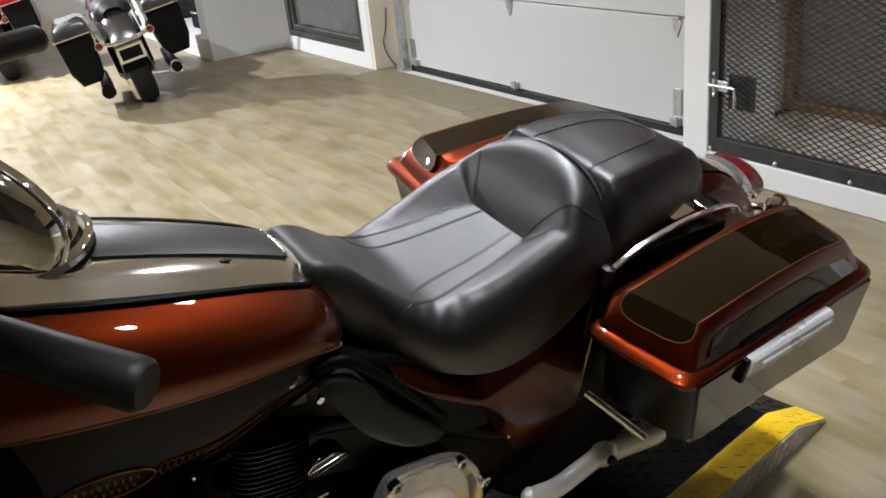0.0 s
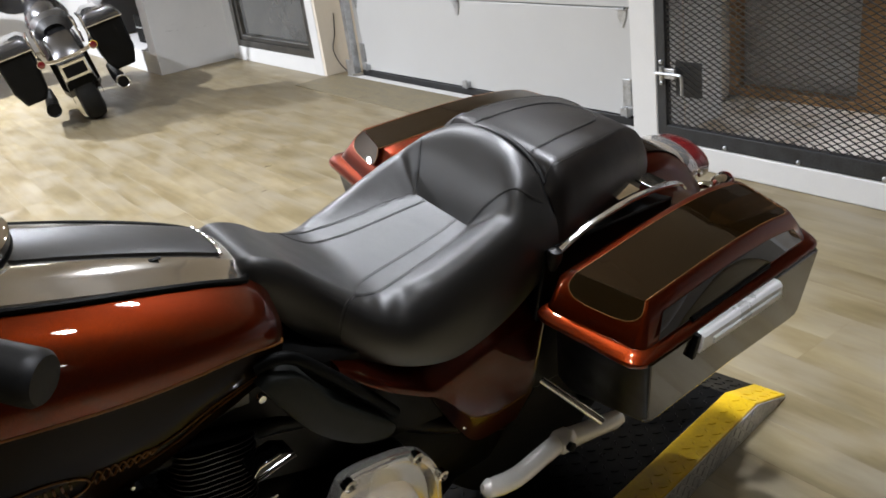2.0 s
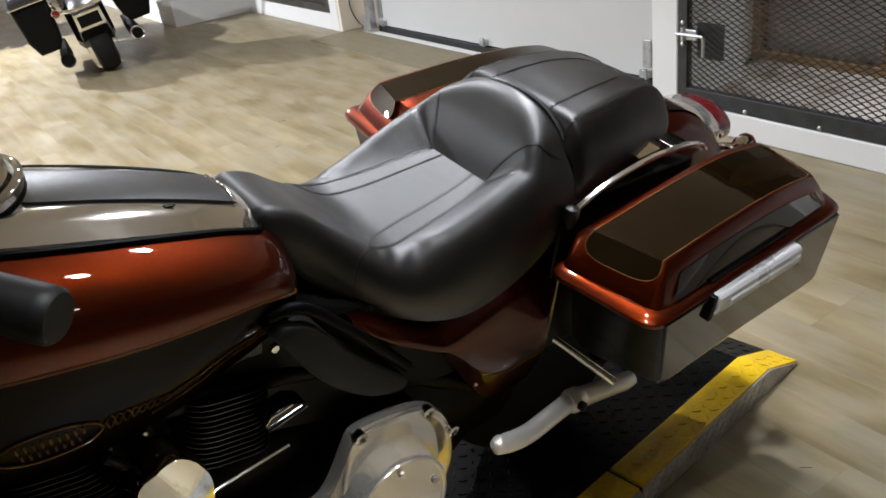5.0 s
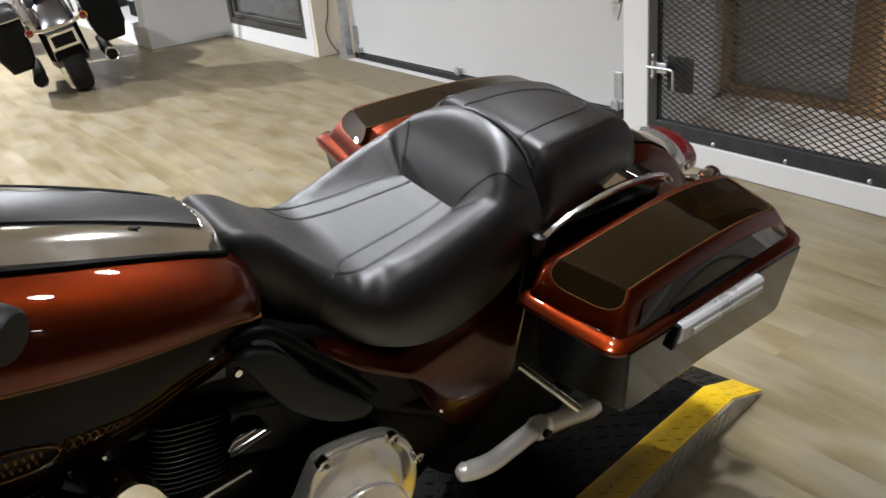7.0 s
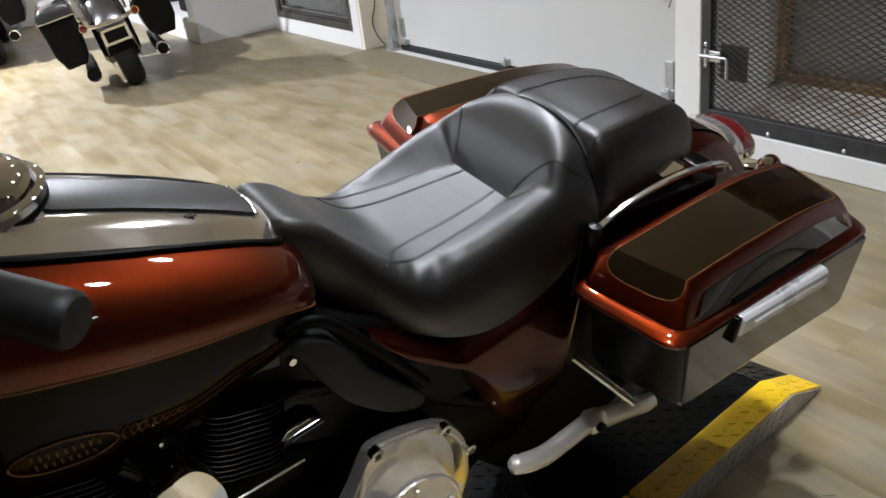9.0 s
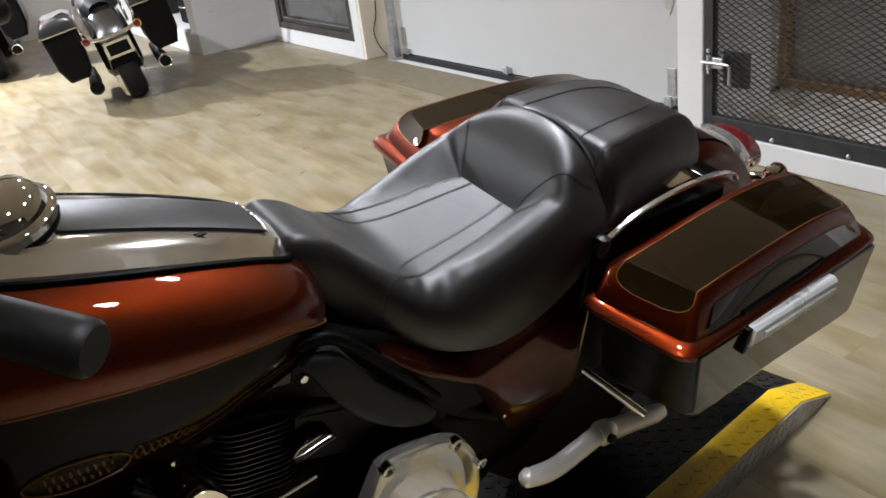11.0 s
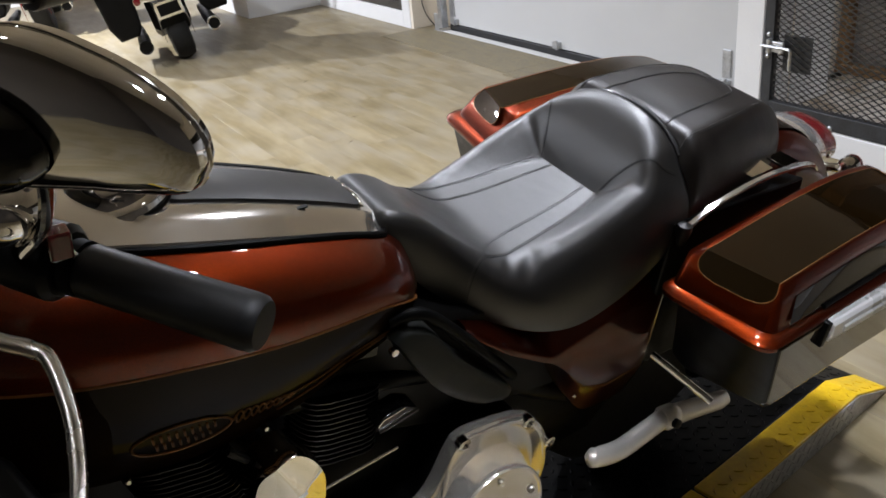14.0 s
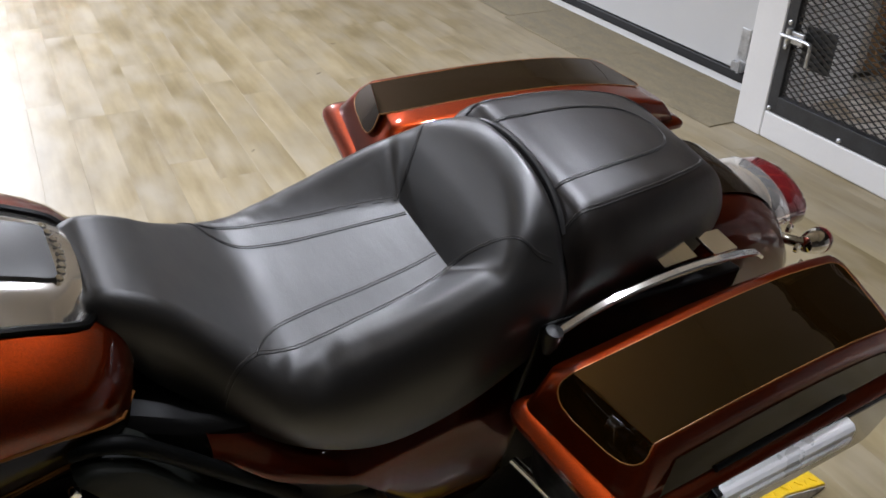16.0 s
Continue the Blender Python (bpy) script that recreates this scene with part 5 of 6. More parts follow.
part("inner_frame", loft([[(x, w_ * a, zc + h * b) for a, b in ((-1, -0.9), (-0.9, -1), (0.9, -1), (1, -0.9), (1, 0.9), (0.9, 1), (-0.9, 1), (-1, 0.9))] for x, w_, zc, h in ((-0.72, 0.10, 0.62, 0.10), (-0.60, 0.125, 0.60, 0.14), (-0.45, 0.15, 0.56, 0.12), (-0.2, 0.16, 0.54, 0.12), (0.1, 0.14, 0.56, 0.14), (0.25, 0.12, 0.58, 0.10))]), M_BLACK, bike, "black battery box and frame")
part("neck_cover", loft([[(x, w_ * a, zc + h * b) for a, b in ((-1, -0.9), (-0.9, -1), (0.9, -1), (1, -0.9), (1, 0.9), (0.9, 1), (-0.9, 1), (-1, 0.9))] for x, w_, zc, h in ((-1.14, 0.09, 0.52, 0.24), (-1.05, 0.11, 0.50, 0.26), (-0.95, 0.11, 0.50, 0.25), (-0.86, 0.09, 0.50, 0.20))]), M_BLACK, bike, "black frame neck and front cylinder cover")
part("transmission", loft([[(x, 0.12 * a, zc + h * b) for a, b in ((-1, -0.8), (-0.8, -1), (0.8, -1), (1, -0.8), (1, 0.8), (0.8, 1), (-0.8, 1), (-1, 0.8))] for x, zc, h in ((-0.20, 0.30, 0.16), (-0.1, 0.32, 0.18), (0.0, 0.30, 0.15), (0.03, 0.3, 0.1))]), M_BLACK, bike, "black gearbox")

# passenger footpeg arm
arm = part("footpeg_arm", tube(smooth_path([(-0.175, -0.262, 0.318), (-0.15, -0.268, 0.308), (-0.09, -0.27, 0.299), (-0.02, -0.268, 0.309), (0.03, -0.265, 0.315)], 6), [0.007, 0.012, 0.016] + [0.019] * 4 + [0.020] * 18, 14, flat=0.85), M_CAST, bike, "polished cast footpeg arm")
part("collar", revolve([(0.020, -0.02), (0.025, -0.012), (0.026, 0.012), (0.021, 0.022)], (0.045, -0.265, 0.312), (1, 0, -0.12), 20), M_CAST, arm)
part("clevis", tube([(0.06, -0.265, 0.309), (0.14, -0.27, 0.298), (0.20, -0.275, 0.290), (0.225, -0.275, 0.288)], [0.022, 0.020, 0.020, 0.016], 12, flat=0.7), M_CAST, arm)
part("pivot_bolt", revolve([(0.010, 0.0), (0.010, 0.012), (0.0, 0.014)], (0.04, -0.285, 0.318), (0, -1, 0.3), 12), M_BLACK, arm)
part("footpeg", tube([(0.030, -0.195, 0.432), (0.112, -0.303, 0.356)], 0.0085, 12), M_CHROME, bike, "chrome peg rod")
part("stay", tube([(0.012, -0.28, 0.560), (0.188, -0.28, 0.350)], 0.0016, 8), M_CHROME, bike, "thin bright stay rod")
for k in range(7):
    part("spring_coil", revolve([(0.012, -0.003), (0.016, 0.0), (0.012, 0.003)], (0.085 + 0.004 * k, -0.25, 0.50 - 0.018 * k), (0.2, 0, -1), 14), M_BLACK, bike)
part("muffler", tube([(-0.3, 0.24, 0.14), (0.0, 0.25, 0.16), (0.1, 0.26, 0.17), (0.68, 0.27, 0.20)], [0.03, 0.03, 0.048, 0.05], 20), M_CHROME, bike, "chrome muffler")
part("side_stand", tube([(-0.55, -0.14, 0.14), (-0.60, -0.22, 0.02), (-0.61, -0.235, 0.0)], 0.011, 8), M_BLACK, bike, "black side stand")
part("floorboard", loft([[(x, -o, 0.19 + d) for x, o in ((-0.98, 0.20), (-0.97, 0.31), (-0.72, 0.33), (-0.64, 0.30), (-0.64, 0.20))] for d in (0.0, 0.018)]), M_RUBBER, bike, "black rubber rider floorboard", bevel=0.004)

# handlebar, grip, lever, mirror
bar = part("handlebar", tube(smooth_path([(-0.860, 0.338, 1.062), (-0.96, 0.285, 1.085), (-1.08, 0.17, 1.11), (-1.12, 0.0, 1.10), (-1.10, -0.20, 1.11), (-1.05, -0.33, 1.112), (-1.008, -0.392, 1.108)], 8), 0.0125, 10), M_BLACK, bike, "black handlebar")
G0, G1 = Vector((-1.010, -0.388, 1.108)), Vector((-0.924, -0.499, 1.103))
gp = [G0 + (G1 - G0) * t for t in (0, 0.03, 0.06, 0.5, 0.92, 0.97, 1.0)]
grip = part("grip", tube(gp, [0.019, 0.021, 0.0205, 0.0205, 0.0215, 0.021, 0.018], 24), M_RUBBER, bar, "black rubber grip")
H0, H1 = Vector((-0.875, 0.330, 1.062)), Vector((-0.745, 0.410, 1.055))
part("grip", tube([H0 + (H1 - H0) * t for t in (0, 0.03, 0.06, 0.5, 0.92, 0.97, 1.0)], [0.019, 0.021, 0.0205, 0.0205, 0.0215, 0.021, 0.018], 24), M_RUBBER, bar, "black rubber grip")
gd_ = (G1 - G0).normalized()
part("grip_collar", tube([G0 - gd_ * 0.010, G0 - gd_ * 0.001], 0.0215, 20), M_PLASTIC, bar, "grey grip collar")
part("switch_housing", tube([G0 - gd_ * 0.062, G0 - gd_ * 0.055, G0 - gd_ * 0.02, G0 - gd_ * 0.014], [0.020, 0.029, 0.030, 0.025], 16), M_BLACK, bar, "black switch housing")
part("switch_button", box((-1.034, -0.400, 1.128), (-1.018, -0.384, 1.150)), M_RED, bar, "red switch button", bevel=0.002, smooth=False)
perch = part("lever_perch", tube([G0 - gd_ * 0.112 + Vector((0, 0, 0.004)), G0 - gd_ * 0.108 + Vector((0, 0, 0.004)), G0 - gd_ * 0.072 + Vector((-0.004, 0, 0.006)), G0 - gd_ * 0.066 + Vector((-0.004, 0, 0.006))], [0.020, 0.025, 0.026, 0.021], 18), M_CHROME, bar, "chrome lever perch")
part("clamp", box((-1.10, -0.352, 1.088), (-1.062, -0.318, 1.140)), M_CHROME, perch, bevel=0.006)
for dx, dy, dz in ((-1.058, -0.342, 1.132), (-1.060, -0.326, 1.136), (-1.072, -0.334, 1.142), (-1.090, -0.340, 1.141)):
    part("clamp_bolt", revolve([(0.0055, -0.004), (0.0055, 0.004), (0.003, 0.006), (0.0, 0.004)], (dx, dy, dz), (0.5, -0.4, 0.8), 10), M_CHROME, perch)
part("reservoir", revolve([(0.020, -0.03), (0.030, -0.018), (0.034, 0.0), (0.032, 0.010), (0.024, 0.018), (0.0, 0.022)], (-1.052, -0.372, 1.172), (0.35, -0.35, 1), 24), M_CHROME, perch, "domed chrome cap")
for dx, dy, dz in ((-1.030, -0.385, 1.190), (-1.036, -0.372, 1.197), (-1.030, -0.362, 1.188), (-1.024, -0.376, 1.176)):
    part("clamp_bolt", revolve([(0.005, -0.004), (0.005, 0.004), (0.003, 0.006), (0.0, 0.004)], (dx, dy, dz), (0.5, -0.5, 0.7), 10), M_CHROME, perch)
part("switch_rocker", box((-1.032, -0.392, 1.126), (-1.020, -0.378, 1.134)), M_PLASTIC, bar, bevel=0.003, smooth=False)
part("switch_screw", revolve([(0.004, 0.0), (0.003, 0.003), (0.0, 0.0035)], (-1.018, -0.392, 1.126), (0.7, -0.2, 0.7), 10), M_CHROME, bar)
lever = part("clutch_lever", tube(smooth_path([(-1.10, -0.36, 1.10), (-1.085, -0.405, 1.090), (-1.062, -0.429, 1.086), (-1.054, -0.446, 1.085), (-1.055, -0.490, 1.073), (-1.063, -0.528, 1.062), (-1.071, -0.552, 1.056)], 6), 0.0062, 10, flat=0.8), M_SATIN, bar, "polished clutch lever")
part("lever_ball", revolve([(0.0, -0.0095), (0.006, -0.0073), (0.009, -0.0025), (0.009, 0.0025), (0.006, 0.0073), (0.0, 0.0095)], (-1.073, -0.558, 1.054), (0, -1, -0.2), 16), M_SATIN, lever)
mo = [(0.003, 0.012), (0.0005, 0.024), (-0.008, 0.0355), (-0.022, 0.046), (-0.042, 0.0550), (-0.062, 0.0605), (-0.084, 0.0645), (-0.109, 0.063), (-0.142, 0.049), (-0.160, 0.020), (-0.162, -0.010), (-0.150, -0.032), (-0.120, -0.032), (-0.0683, -0.0205), (-0.0348, -0.0142), (-0.0067, -0.006), (0.001, 0.0057)]
mf = [(p.x + 0.08, p.y - 0.02) for p in smooth_path([(a, b, 0) for a, b in mo + mo[:1]], 4)[:-1]]
MIR = Matrix(((0.62224, 0.78141, -0.04705, -1.0335), (-0.78282, 0.62112, -0.03740, -0.4930), (0.0, 0.06011, 0.99819, 1.281), (0, 0, 0, 1)))
mir = part("mirror", loft([[MIR @ Vector((a * k, d, b * k)) for a, b in mf] for d, k in ((0.014, 0.97), (0.002, 1.0), (-0.003, 0.985), (-0.006, 0.93), (-0.009, 0.75), (-0.0105, 0.4), (-0.011, 0.1))]), M_CHROME, bar, "chrome mirror shell")
part("mirror_rim", tube([MIR @ Vector((a, 0.006, b)) for a, b in mf + mf[:2]], 0.0012, 8), M_CHROME, mir)
# dark reflection in the shell, modelled as a gloss black dome
part("mirror_dark_reflection", loft([[MIR @ Vector((-0.055 + 0.055 * k * math.cos(a), d, -0.016 + 0.032 * k * math.sin(a))) for a in [2 * math.pi * j / 24 for j in range(24)]] for d, k in ((-0.012, 1.0), (-0.022, 0.95), (-0.030, 0.75), (-0.034, 0.4))]), M_GLOSSBLACK, mir, "black dome standing in for a dark reflection in the mirror shell")
part("mirror_stem", tube(smooth_path([(-1.046, -0.385, 1.135), (-1.038, -0.412, 1.165), (-1.036, -0.437, 1.204), (-1.040, -0.466, 1.244)], 6), 0.0075, 10, flat=0.6), M_CHROME, mir)
part("stem_nut", revolve([(0.010, -0.006), (0.011, 0.0), (0.010, 0.006)], (-1.036, -0.470, 1.243), (0.1, -0.5, 1), 10), M_BLACK, mir)

# fairing edge and instrument pod ahead of the tank
part("fairing", loft([[(x, 0.30 * w_ * math.copysign(abs(math.cos(a)) ** 0.7, math.cos(a)), zc + h * math.copysign(abs(math.sin(a)) ** 0.7, math.sin(a))) for a in [2 * math.pi * k / 32 for k in range(32)]] for x, w_, zc, h in ((-1.22, 1.0, 1.10, 0.17), (-1.30, 1.05, 1.10, 0.20), (-1.42, 0.95, 1.08, 0.19), (-1.52, 0.6, 1.05, 0.12), (-1.55, 0.3, 1.04, 0.06))]), M_GLOSSBLACK, bike, "black fairing")
for s in (-1, 1):
    part("leg_guard", loft([[(x, s * o, z) for x, o, z in ((-1.03 + d, 0.12, 0.05), (-0.97 + d, 0.33, 0.07), (-0.985 + d, 0.39, 0.42), (-1.03 + d, 0.36, 0.74), (-1.08 + d, 0.22, 0.80), (-1.08 + d, 0.12, 0.5))] for d in (-0.50, -0.46, 0.0)]), M_BLACK, bike, "black lower leg fairing", bevel=0.012)
part("fork", tube([(-1.10, -0.11, 0.95), (-1.40, -0.11, 0.28)], 0.027, 14), M_BLACK, bike, "black fork leg")
part("fork", tube([(-1.10, 0.11, 0.95), (-1.40, 0.11, 0.28)], 0.027, 14), M_BLACK, bike, "black fork leg")


# ---- other motorcycles: x to their right, y ahead, z up ----
def parked_bike(m, paint, label):
    b = thing("motorcycle", m, label, "motorcycle", "parked motorcycles")
    ty = part("rear_wheel", revolve([(0.19, -0.075), (0.26, -0.085), (0.31, -0.07), (0.33, -0.02), (0.33, 0.02), (0.31, 0.07), (0.26, 0.085), (0.19, 0.075)], (0, 0.33, 0.33), (1, 0, 0), 36), M_TYRE, b, "black road tyre")
    part("rim", revolve([(0.19, -0.06), (0.15, -0.05), (0.04, -0.06), (0.04, 0.06), (0.15, 0.05), (0.19, 0.06)], (0, 0.33, 0.33), (1, 0, 0), 24), M_SATIN, ty)
    part("front_wheel", revolve([(0.19, -0.06), (0.26, -0.065), (0.31, -0.05), (0.33, 0.0), (0.31, 0.05), (0.26, 0.065), (0.19, 0.06)], (0, 1.95, 0.33), (1, 0, 0), 32), M_TYRE, b)
    fz = [(-0.02, 0.42), (0.0, 0.55), (0.06, 0.66), (0.15, 0.745), (0.28, 0.79), (0.45, 0.80)]
    rf = part("rear_fender", loft([[(p * 0.115, y, z - q * 0.12) for p, q in ((-1, 1.6), (-1, 0.8), (-0.92, 0.32), (-0.6, 0.07), (0, 0), (0.6, 0.07), (0.92, 0.32), (1, 0.8), (1, 1.6))] for y, z in [(y_, curve_at(y_, fz)) for y_ in [-0.02 + 0.0235 * i for i in range(21)]]], closed=False), paint, b, "glossy rear fender")
    rf.modifiers.new("thick", "SOLIDIFY").thickness = 0.004
    part("mudflap", loft([[(-0.10, y, z), (0.10, y, z), (0.10, y + 0.01, z), (-0.10, y + 0.01, z)] for y, z in ((0.0, 0.33), (-0.025, 0.45))]), M_PLASTIC, b)
    pl_ = part("plate_frame", box((-0.105, -0.075, 0.405), (0.105, -0.06, 0.535)), M_CHROME, b, "chrome number plate frame", bevel=0.012)
    part("number_plate", box((-0.082, -0.0775, 0.428), (0.082, -0.0755, 0.512)), M_BLACK, pl_, "dark blank number plate", smooth=False)
    part("signal_bar", tube(smooth_path([(-0.19, -0.03, 0.585), (-0.10, -0.055, 0.570), (0.0, -0.06, 0.566), (0.10, -0.055, 0.570), (0.19, -0.03, 0.585)], 6), 0.016, 10, flat=0.7), M_CHROME, b, "chrome light bar")
    for s in (-1, 1):
        sg = part("turn_signal", revolve([(0.013, -0.03), (0.027, -0.01), (0.032, 0.02), (0.032, 0.03)], (s * 0.20, -0.03, 0.585), (0, -1, 0), 20), M_CHROME, b)
        part("lens", revolve([(0.028, 0.030), (0.025, 0.036), (0.0, 0.042)], (s * 0.20, -0.03, 0.585), (0, -1, 0), 20), M_RED, sg, "red round lens")
        bag = part("saddlebag", loft([[(s * o, y, z) for o, z in [(0.21 + d, 0.70), (0.485 - d, 0.70), (0.475 - d, 0.45), (0.43 - d, 0.335 + d), (0.28 + d, 0.335 + d), (0.24 + d, 0.40)]] for y, d in ((0.0, 0.015), (0.015, 0.0), (0.58, 0.0), (0.60, 0.02))]), M_BLACK, b, "black hard saddlebag", bevel=0.01)
        part("lid", loft([[(s * (0.355 + (o - 0.355) * k), y, z) for o, z in ((0.205, 0.706), (0.492, 0.706), (0.492, 0.73), (0.46, 0.795 + dz), (0.43, 0.815 + dz), (0.26, 0.815 + dz), (0.22, 0.785 + dz))] for y, k, dz in ((-0.02, 0.93, -0.03), (-0.01, 1.0, -0.01), (0.1, 1.0, 0.0), (0.55, 1.0, 0.0), (0.61, 0.95, -0.02))]), paint, bag, "glossy saddlebag lid", bevel=0.008)
        part("lid_trim", tube([(s * 0.21, -0.022, 0.707), (s * 0.485, -0.022, 0.707), (s * 0.495, -0.005, 0.707), (s * 0.495, 0.58, 0.707)], 0.004, 6), M_CHROME, bag)
        part("guard_rail", tube(smooth_path([(s * 0.19, 0.05, 0.60), (s * 0.205, -0.01, 0.66), (s * 0.21, 0.08, 0.76), (s * 0.20, 0.3, 0.80)], 6), 0.010, 8), M_CHROME, b, "chrome saddlebag guard")
        part("strut_cover", tube(smooth_path([(s * 0.15, 0.02, 0.62), (s * 0.155, 0.08, 0.71), (s * 0.15, 0.2, 0.78), (s * 0.14, 0.4, 0.80)], 6), 0.014, 8, flat=0.6), M_CHROME, b)
        mf_ = part("muffler", tube([(s * 0.275, 0.95, 0.24), (s * 0.275, 0.4, 0.24), (s * 0.275, 0.02, 0.25), (s * 0.275, -0.055, 0.25)], [0.03, 0.048, 0.05, 0.047], 20), M_BLACK, b, "black muffler")
        part("muffler_tip", revolve([(0.052, 0.03), (0.054, 0.06), (0.05, 0.065), (0.043, 0.06), (0.043, 0.0)], (s * 0.275, 0.0, 0.25), (0, -1, 0), 20), M_CHROME if s > 0 else M_BLACK, mf_)
    part("seat", loft([[(w_ * math.sin(t_), y, 0.72 + (zt - 0.72) * max(0, math.cos(t_)) ** 0.5) for t_ in [-math.pi / 2 + math.pi * k / 20 for k in range(21)]] for y, w_, zt in ((0.16, 0.08, 0.80), (0.20, 0.12, 0.86), (0.35, 0.15, 0.89), (0.50, 0.16, 0.88), (0.56, 0.18, 0.82), (0.75, 0.18, 0.78), (0.95, 0.12, 0.80), (1.05, 0.07, 0.84))], closed=False), M_LEATHER, b, "black leather seat")
    part("fuel_tank", loft([[(w_ * math.sin(t_), y, 0.72 + (zt - 0.72) * math.cos(t_)) for t_ in [-1.5 + 3.0 * k / 16 for k in range(17)]] for y, w_, zt in ((1.02, 0.08, 0.82), (1.1, 0.15, 0.88), (1.3, 0.19, 0.94), (1.55, 0.16, 0.95), (1.62, 0.10, 0.92))], closed=False), paint, b, "glossy fuel tank")
    part("engine", loft([[(0.16 * a, y, 0.36 + h * c) for a, c in ((-1, -0.8), (-0.8, -1), (0.8, -1), (1, -0.8), (1, 0.8), (0.8, 1), (-0.8, 1), (-1, 0.8))] for y, h in ((0.75, 0.16), (0.9, 0.24), (1.45, 0.26), (1.55, 0.15))]), M_BLACK, b, "black engine")
    part("fairing", loft([[(0.36 * w_ * math.copysign(abs(math.cos(a)) ** 0.7, math.cos(a)), y, 1.05 + h * math.copysign(abs(math.sin(a)) ** 0.7, math.sin(a))) for a in [2 * math.pi * k / 24 for k in range(24)]] for y, w_, h in ((1.66, 1.0, 0.22), (1.80, 1.0, 0.24), (1.95, 0.7, 0.16), (2.0, 0.3, 0.08))]), paint, b, "glossy fairing")
    part("handlebar", tube(smooth_path([(-0.42, 1.35, 1.06), (-0.32, 1.5, 1.1), (0, 1.62, 1.08), (0.32, 1.5, 1.1), (0.42, 1.35, 1.06)], 6), 0.015, 8), M_BLACK, b)
    part("fork", tube([(-0.1, 1.68, 0.95), (-0.1, 1.95, 0.33)], 0.03, 10), M_CHROME, b)
    part("fork", tube([(0.1, 1.68, 0.95), (0.1, 1.95, 0.33)], 0.03, 10), M_CHROME, b)
    return b


B2 = Matrix.Translation((1.17, 5.66, 0.0)) @ Matrix.Rotation(radians(-15), 4, "Z") @ Matrix.Rotation(radians(-11), 4, "Y")
parked_bike(B2, M_CHARCOAL, "charcoal and black touring motorcycle with chrome trim leaning on its stand")
B3 = Matrix.Translation((0.66, 8.15, 0.0)) @ Matrix.Rotation(radians(-15), 4, "Z") @ Matrix.Rotation(radians(-11), 4, "Y")
parked_bike(B3, M_REDPAINT, "red touring motorcycle parked behind the black one")
for v0, z1, lab in ((5.95, 0.62, "black case standing in the wall recess"), (6.5, 0.5, "black case lying in the wall recess")):
    o = thing("case", ROOM @ Matrix.Translation((-0.25, v0, 0.2)), lab, "case")
    part("shell", box((-0.12, -0.2, 0.002), (0.12, 0.2, z1 - 0.2)), M_PLASTIC, o, bevel=0.02)
    part("handle", tube(smooth_path([(-0.125, -0.08, z1 - 0.32), (-0.15, -0.06, z1 - 0.32), (-0.15, 0.06, z1 - 0.32), (-0.125, 0.08, z1 - 0.32)], 5), 0.008, 8), M_ZINC, o)

# ---- floor planks, last ----
PW, PL, COLS = 0.152, 1.22, []
pm = {}


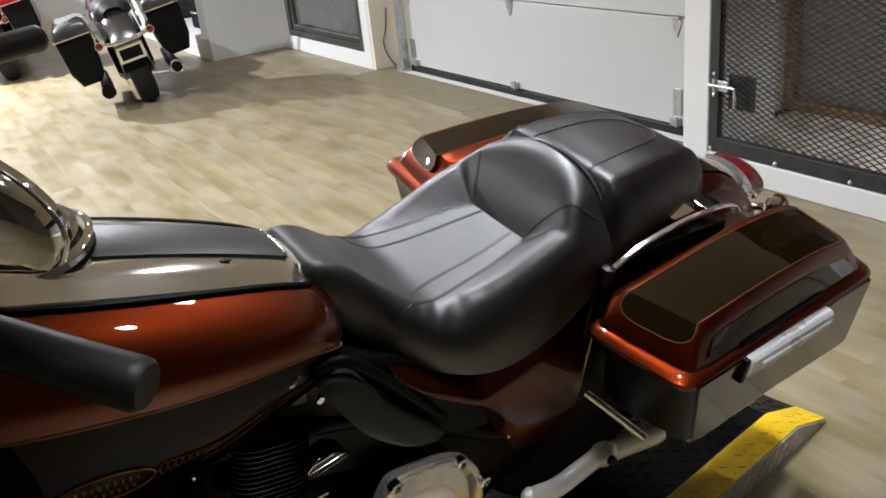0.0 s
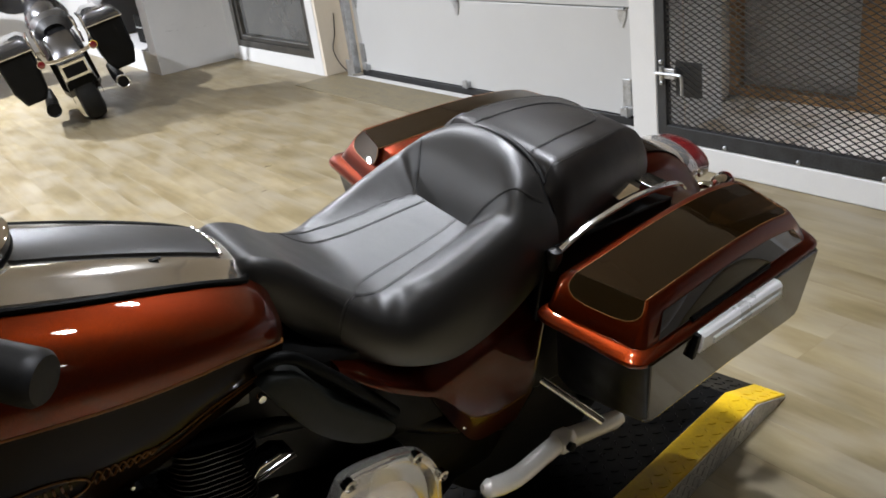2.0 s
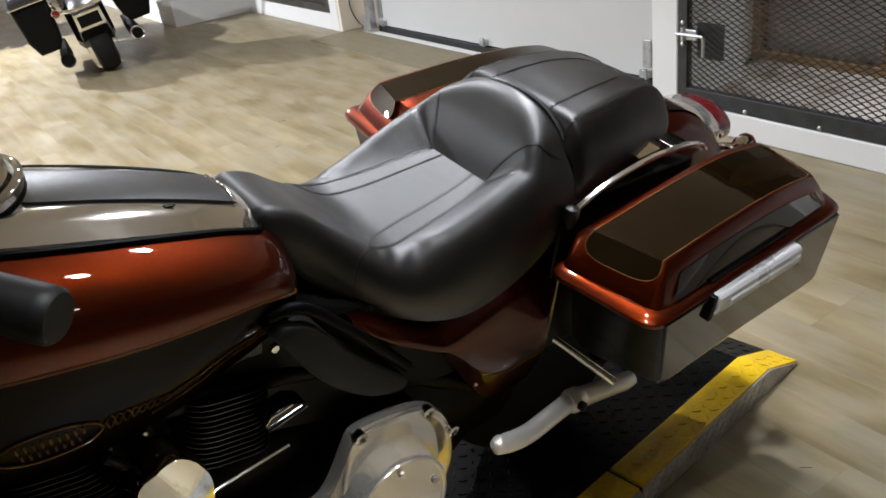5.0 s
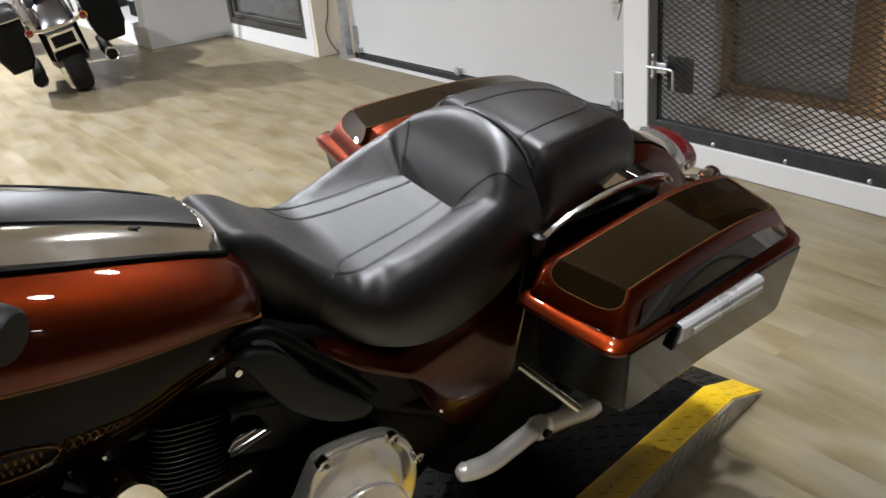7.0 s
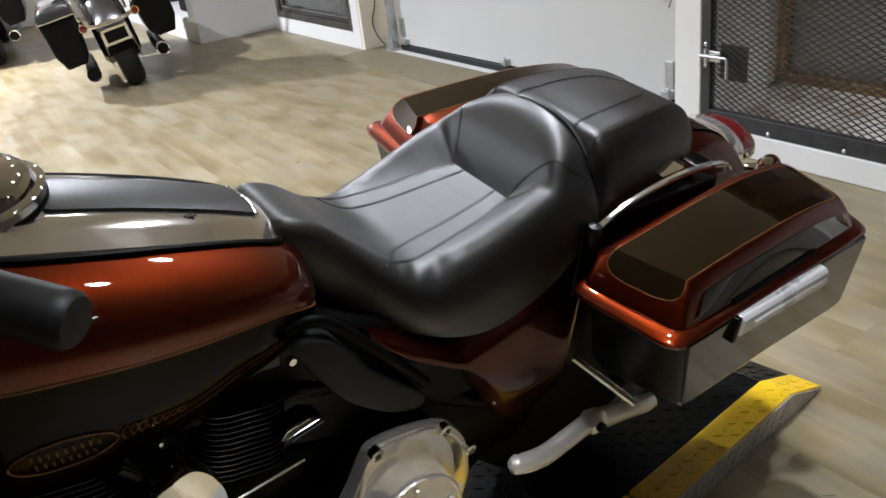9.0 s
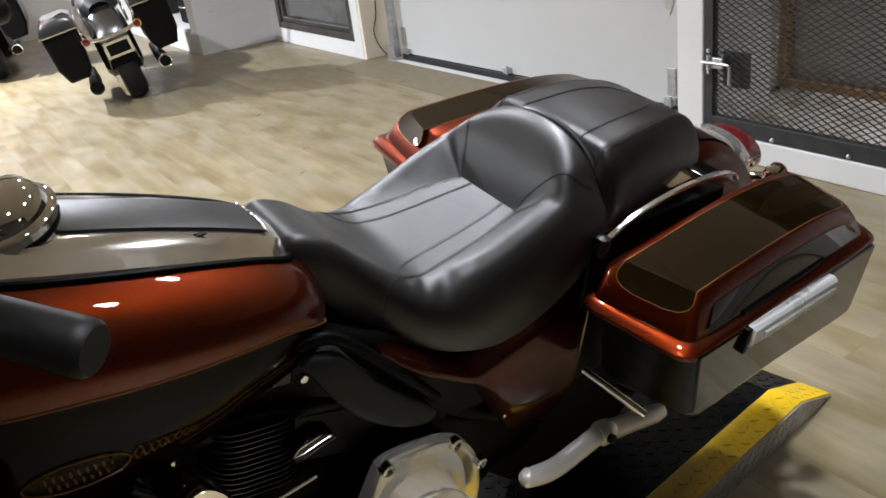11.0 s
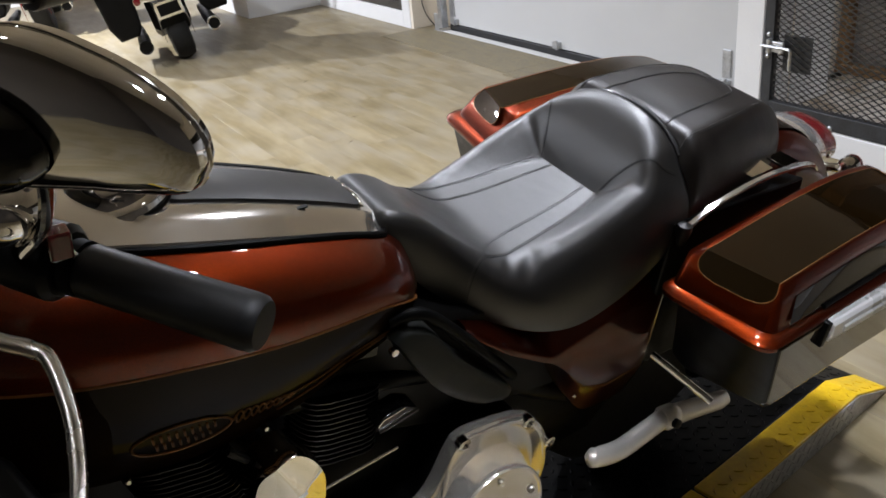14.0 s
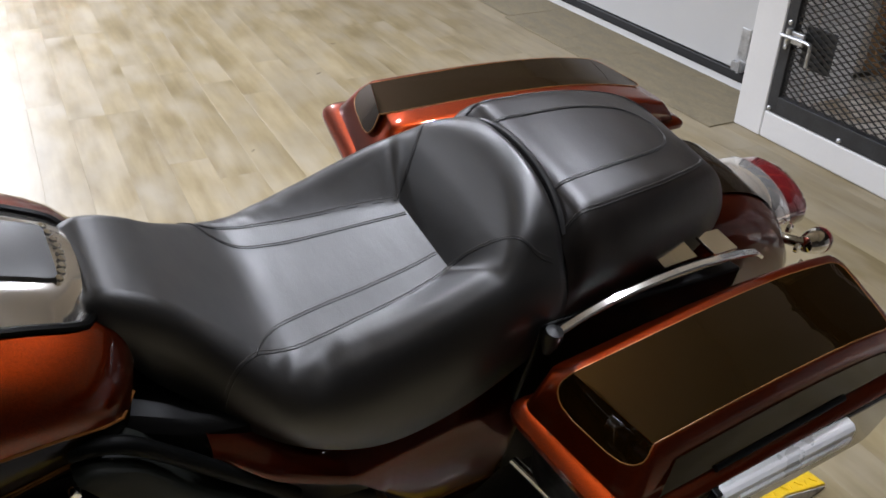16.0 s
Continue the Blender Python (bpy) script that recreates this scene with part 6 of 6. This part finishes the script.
def plank_mesh(length):
    key = round(length, 3)
    if key not in pm:
        m_ = bpy.data.meshes.new("plank")
        x, y, e = PW / 2 - 0.0001, key / 2 - 0.0001, 0.0005
        v = [(-x, -y, -0.004), (x, -y, -0.004), (x, y, -0.004), (-x, y, -0.004), (-x, -y, -0.0003), (x, -y, -0.0003), (x, y, -0.0003), (-x, y, -0.0003), (-x + e, -y + e, 0), (x - e, -y + e, 0), (x - e, y - e, 0), (-x + e, y - e, 0)]
        f = [(0, 1, 5, 4), (1, 2, 6, 5), (2, 3, 7, 6), (3, 0, 4, 7), (4, 5, 9, 8), (5, 6, 10, 9), (6, 7, 11, 10), (7, 4, 8, 11), (8, 9, 10, 11)]
        m_.from_pydata(v, [], f)
        m_.materials.append(M_PLANK)
        pm[key] = m_
    return pm[key]


rest_v, rest_f = [], []
rng = random.Random(4)
for i in range(int(8.0 / PW)):
    u = 1.45 - (i + 0.5) * PW
    v = -4.5 + rng.choice((0.0, -0.2, -0.41, -0.61, -0.81, -1.02))
    while v < 9.5:
        a, b = max(v, -4.5), min(v + PL, 9.5)
        if b - a > 0.05:
            if -3.2 < u < 0.4 and a < 7.4 and b > -1.6 and not (u < -2.2 and a > 5.0):
                o = new("plank", plank_mesh(b - a))
                o.parent = floor
                o.location = (u, (a + b) / 2, 0)
            else:
                k, x, e = len(rest_v), PW / 2 - 0.0002, 0.0002
                rest_v += [(u - x, a + e, 0), (u + x, a + e, 0), (u + x, b - e, 0), (u - x, b - e, 0)]
                rest_f.append((k, k + 1, k + 2, k + 3))
        v += PL
m_ = bpy.data.meshes.new("far_planks")
m_.from_pydata(rest_v, [], rest_f)
m_.materials.append(M_PLANK)
o = new("far_planks", m_)
o.parent = floor
tagged(o, "", "", "", "stuff")

# cracks and dents in the vinyl
to_room = ROOM.inverted()
for pts, r in (([(0.15, -0.232), (0.19, -0.243), (0.217, -0.246), (0.243, -0.285), (0.238, -0.33), (0.228, -0.352), (0.19, -0.38), (0.183, -0.40), (0.15, -0.415)], 0.0022), ([(0.345, -0.515), (0.365, -0.532), (0.362, -0.552)], 0.0019), ([(0.36, -0.53), (0.385, -0.535)], 0.0011), ([(0.525, -0.375), (0.545, -0.395)], 0.0018), ([(0.20, -0.45), (0.225, -0.47)], 0.0012), ([(1.46, 4.31), (1.50, 4.33)], 0.004), ([(1.0, 2.9), (1.03, 2.91)], 0.004), ([(0.4, 2.2), (0.42, 2.215)], 0.003), ([(1.25, 3.3), (1.29, 3.29)], 0.003)):
    part("crack", tube([to_room @ Vector((x, y, 0.0001)) for x, y in pts], [r * 0.5] + [r] * (len(pts) - 2) + [r * 0.4], 6, flat=0.25), M_CRACK, floor)
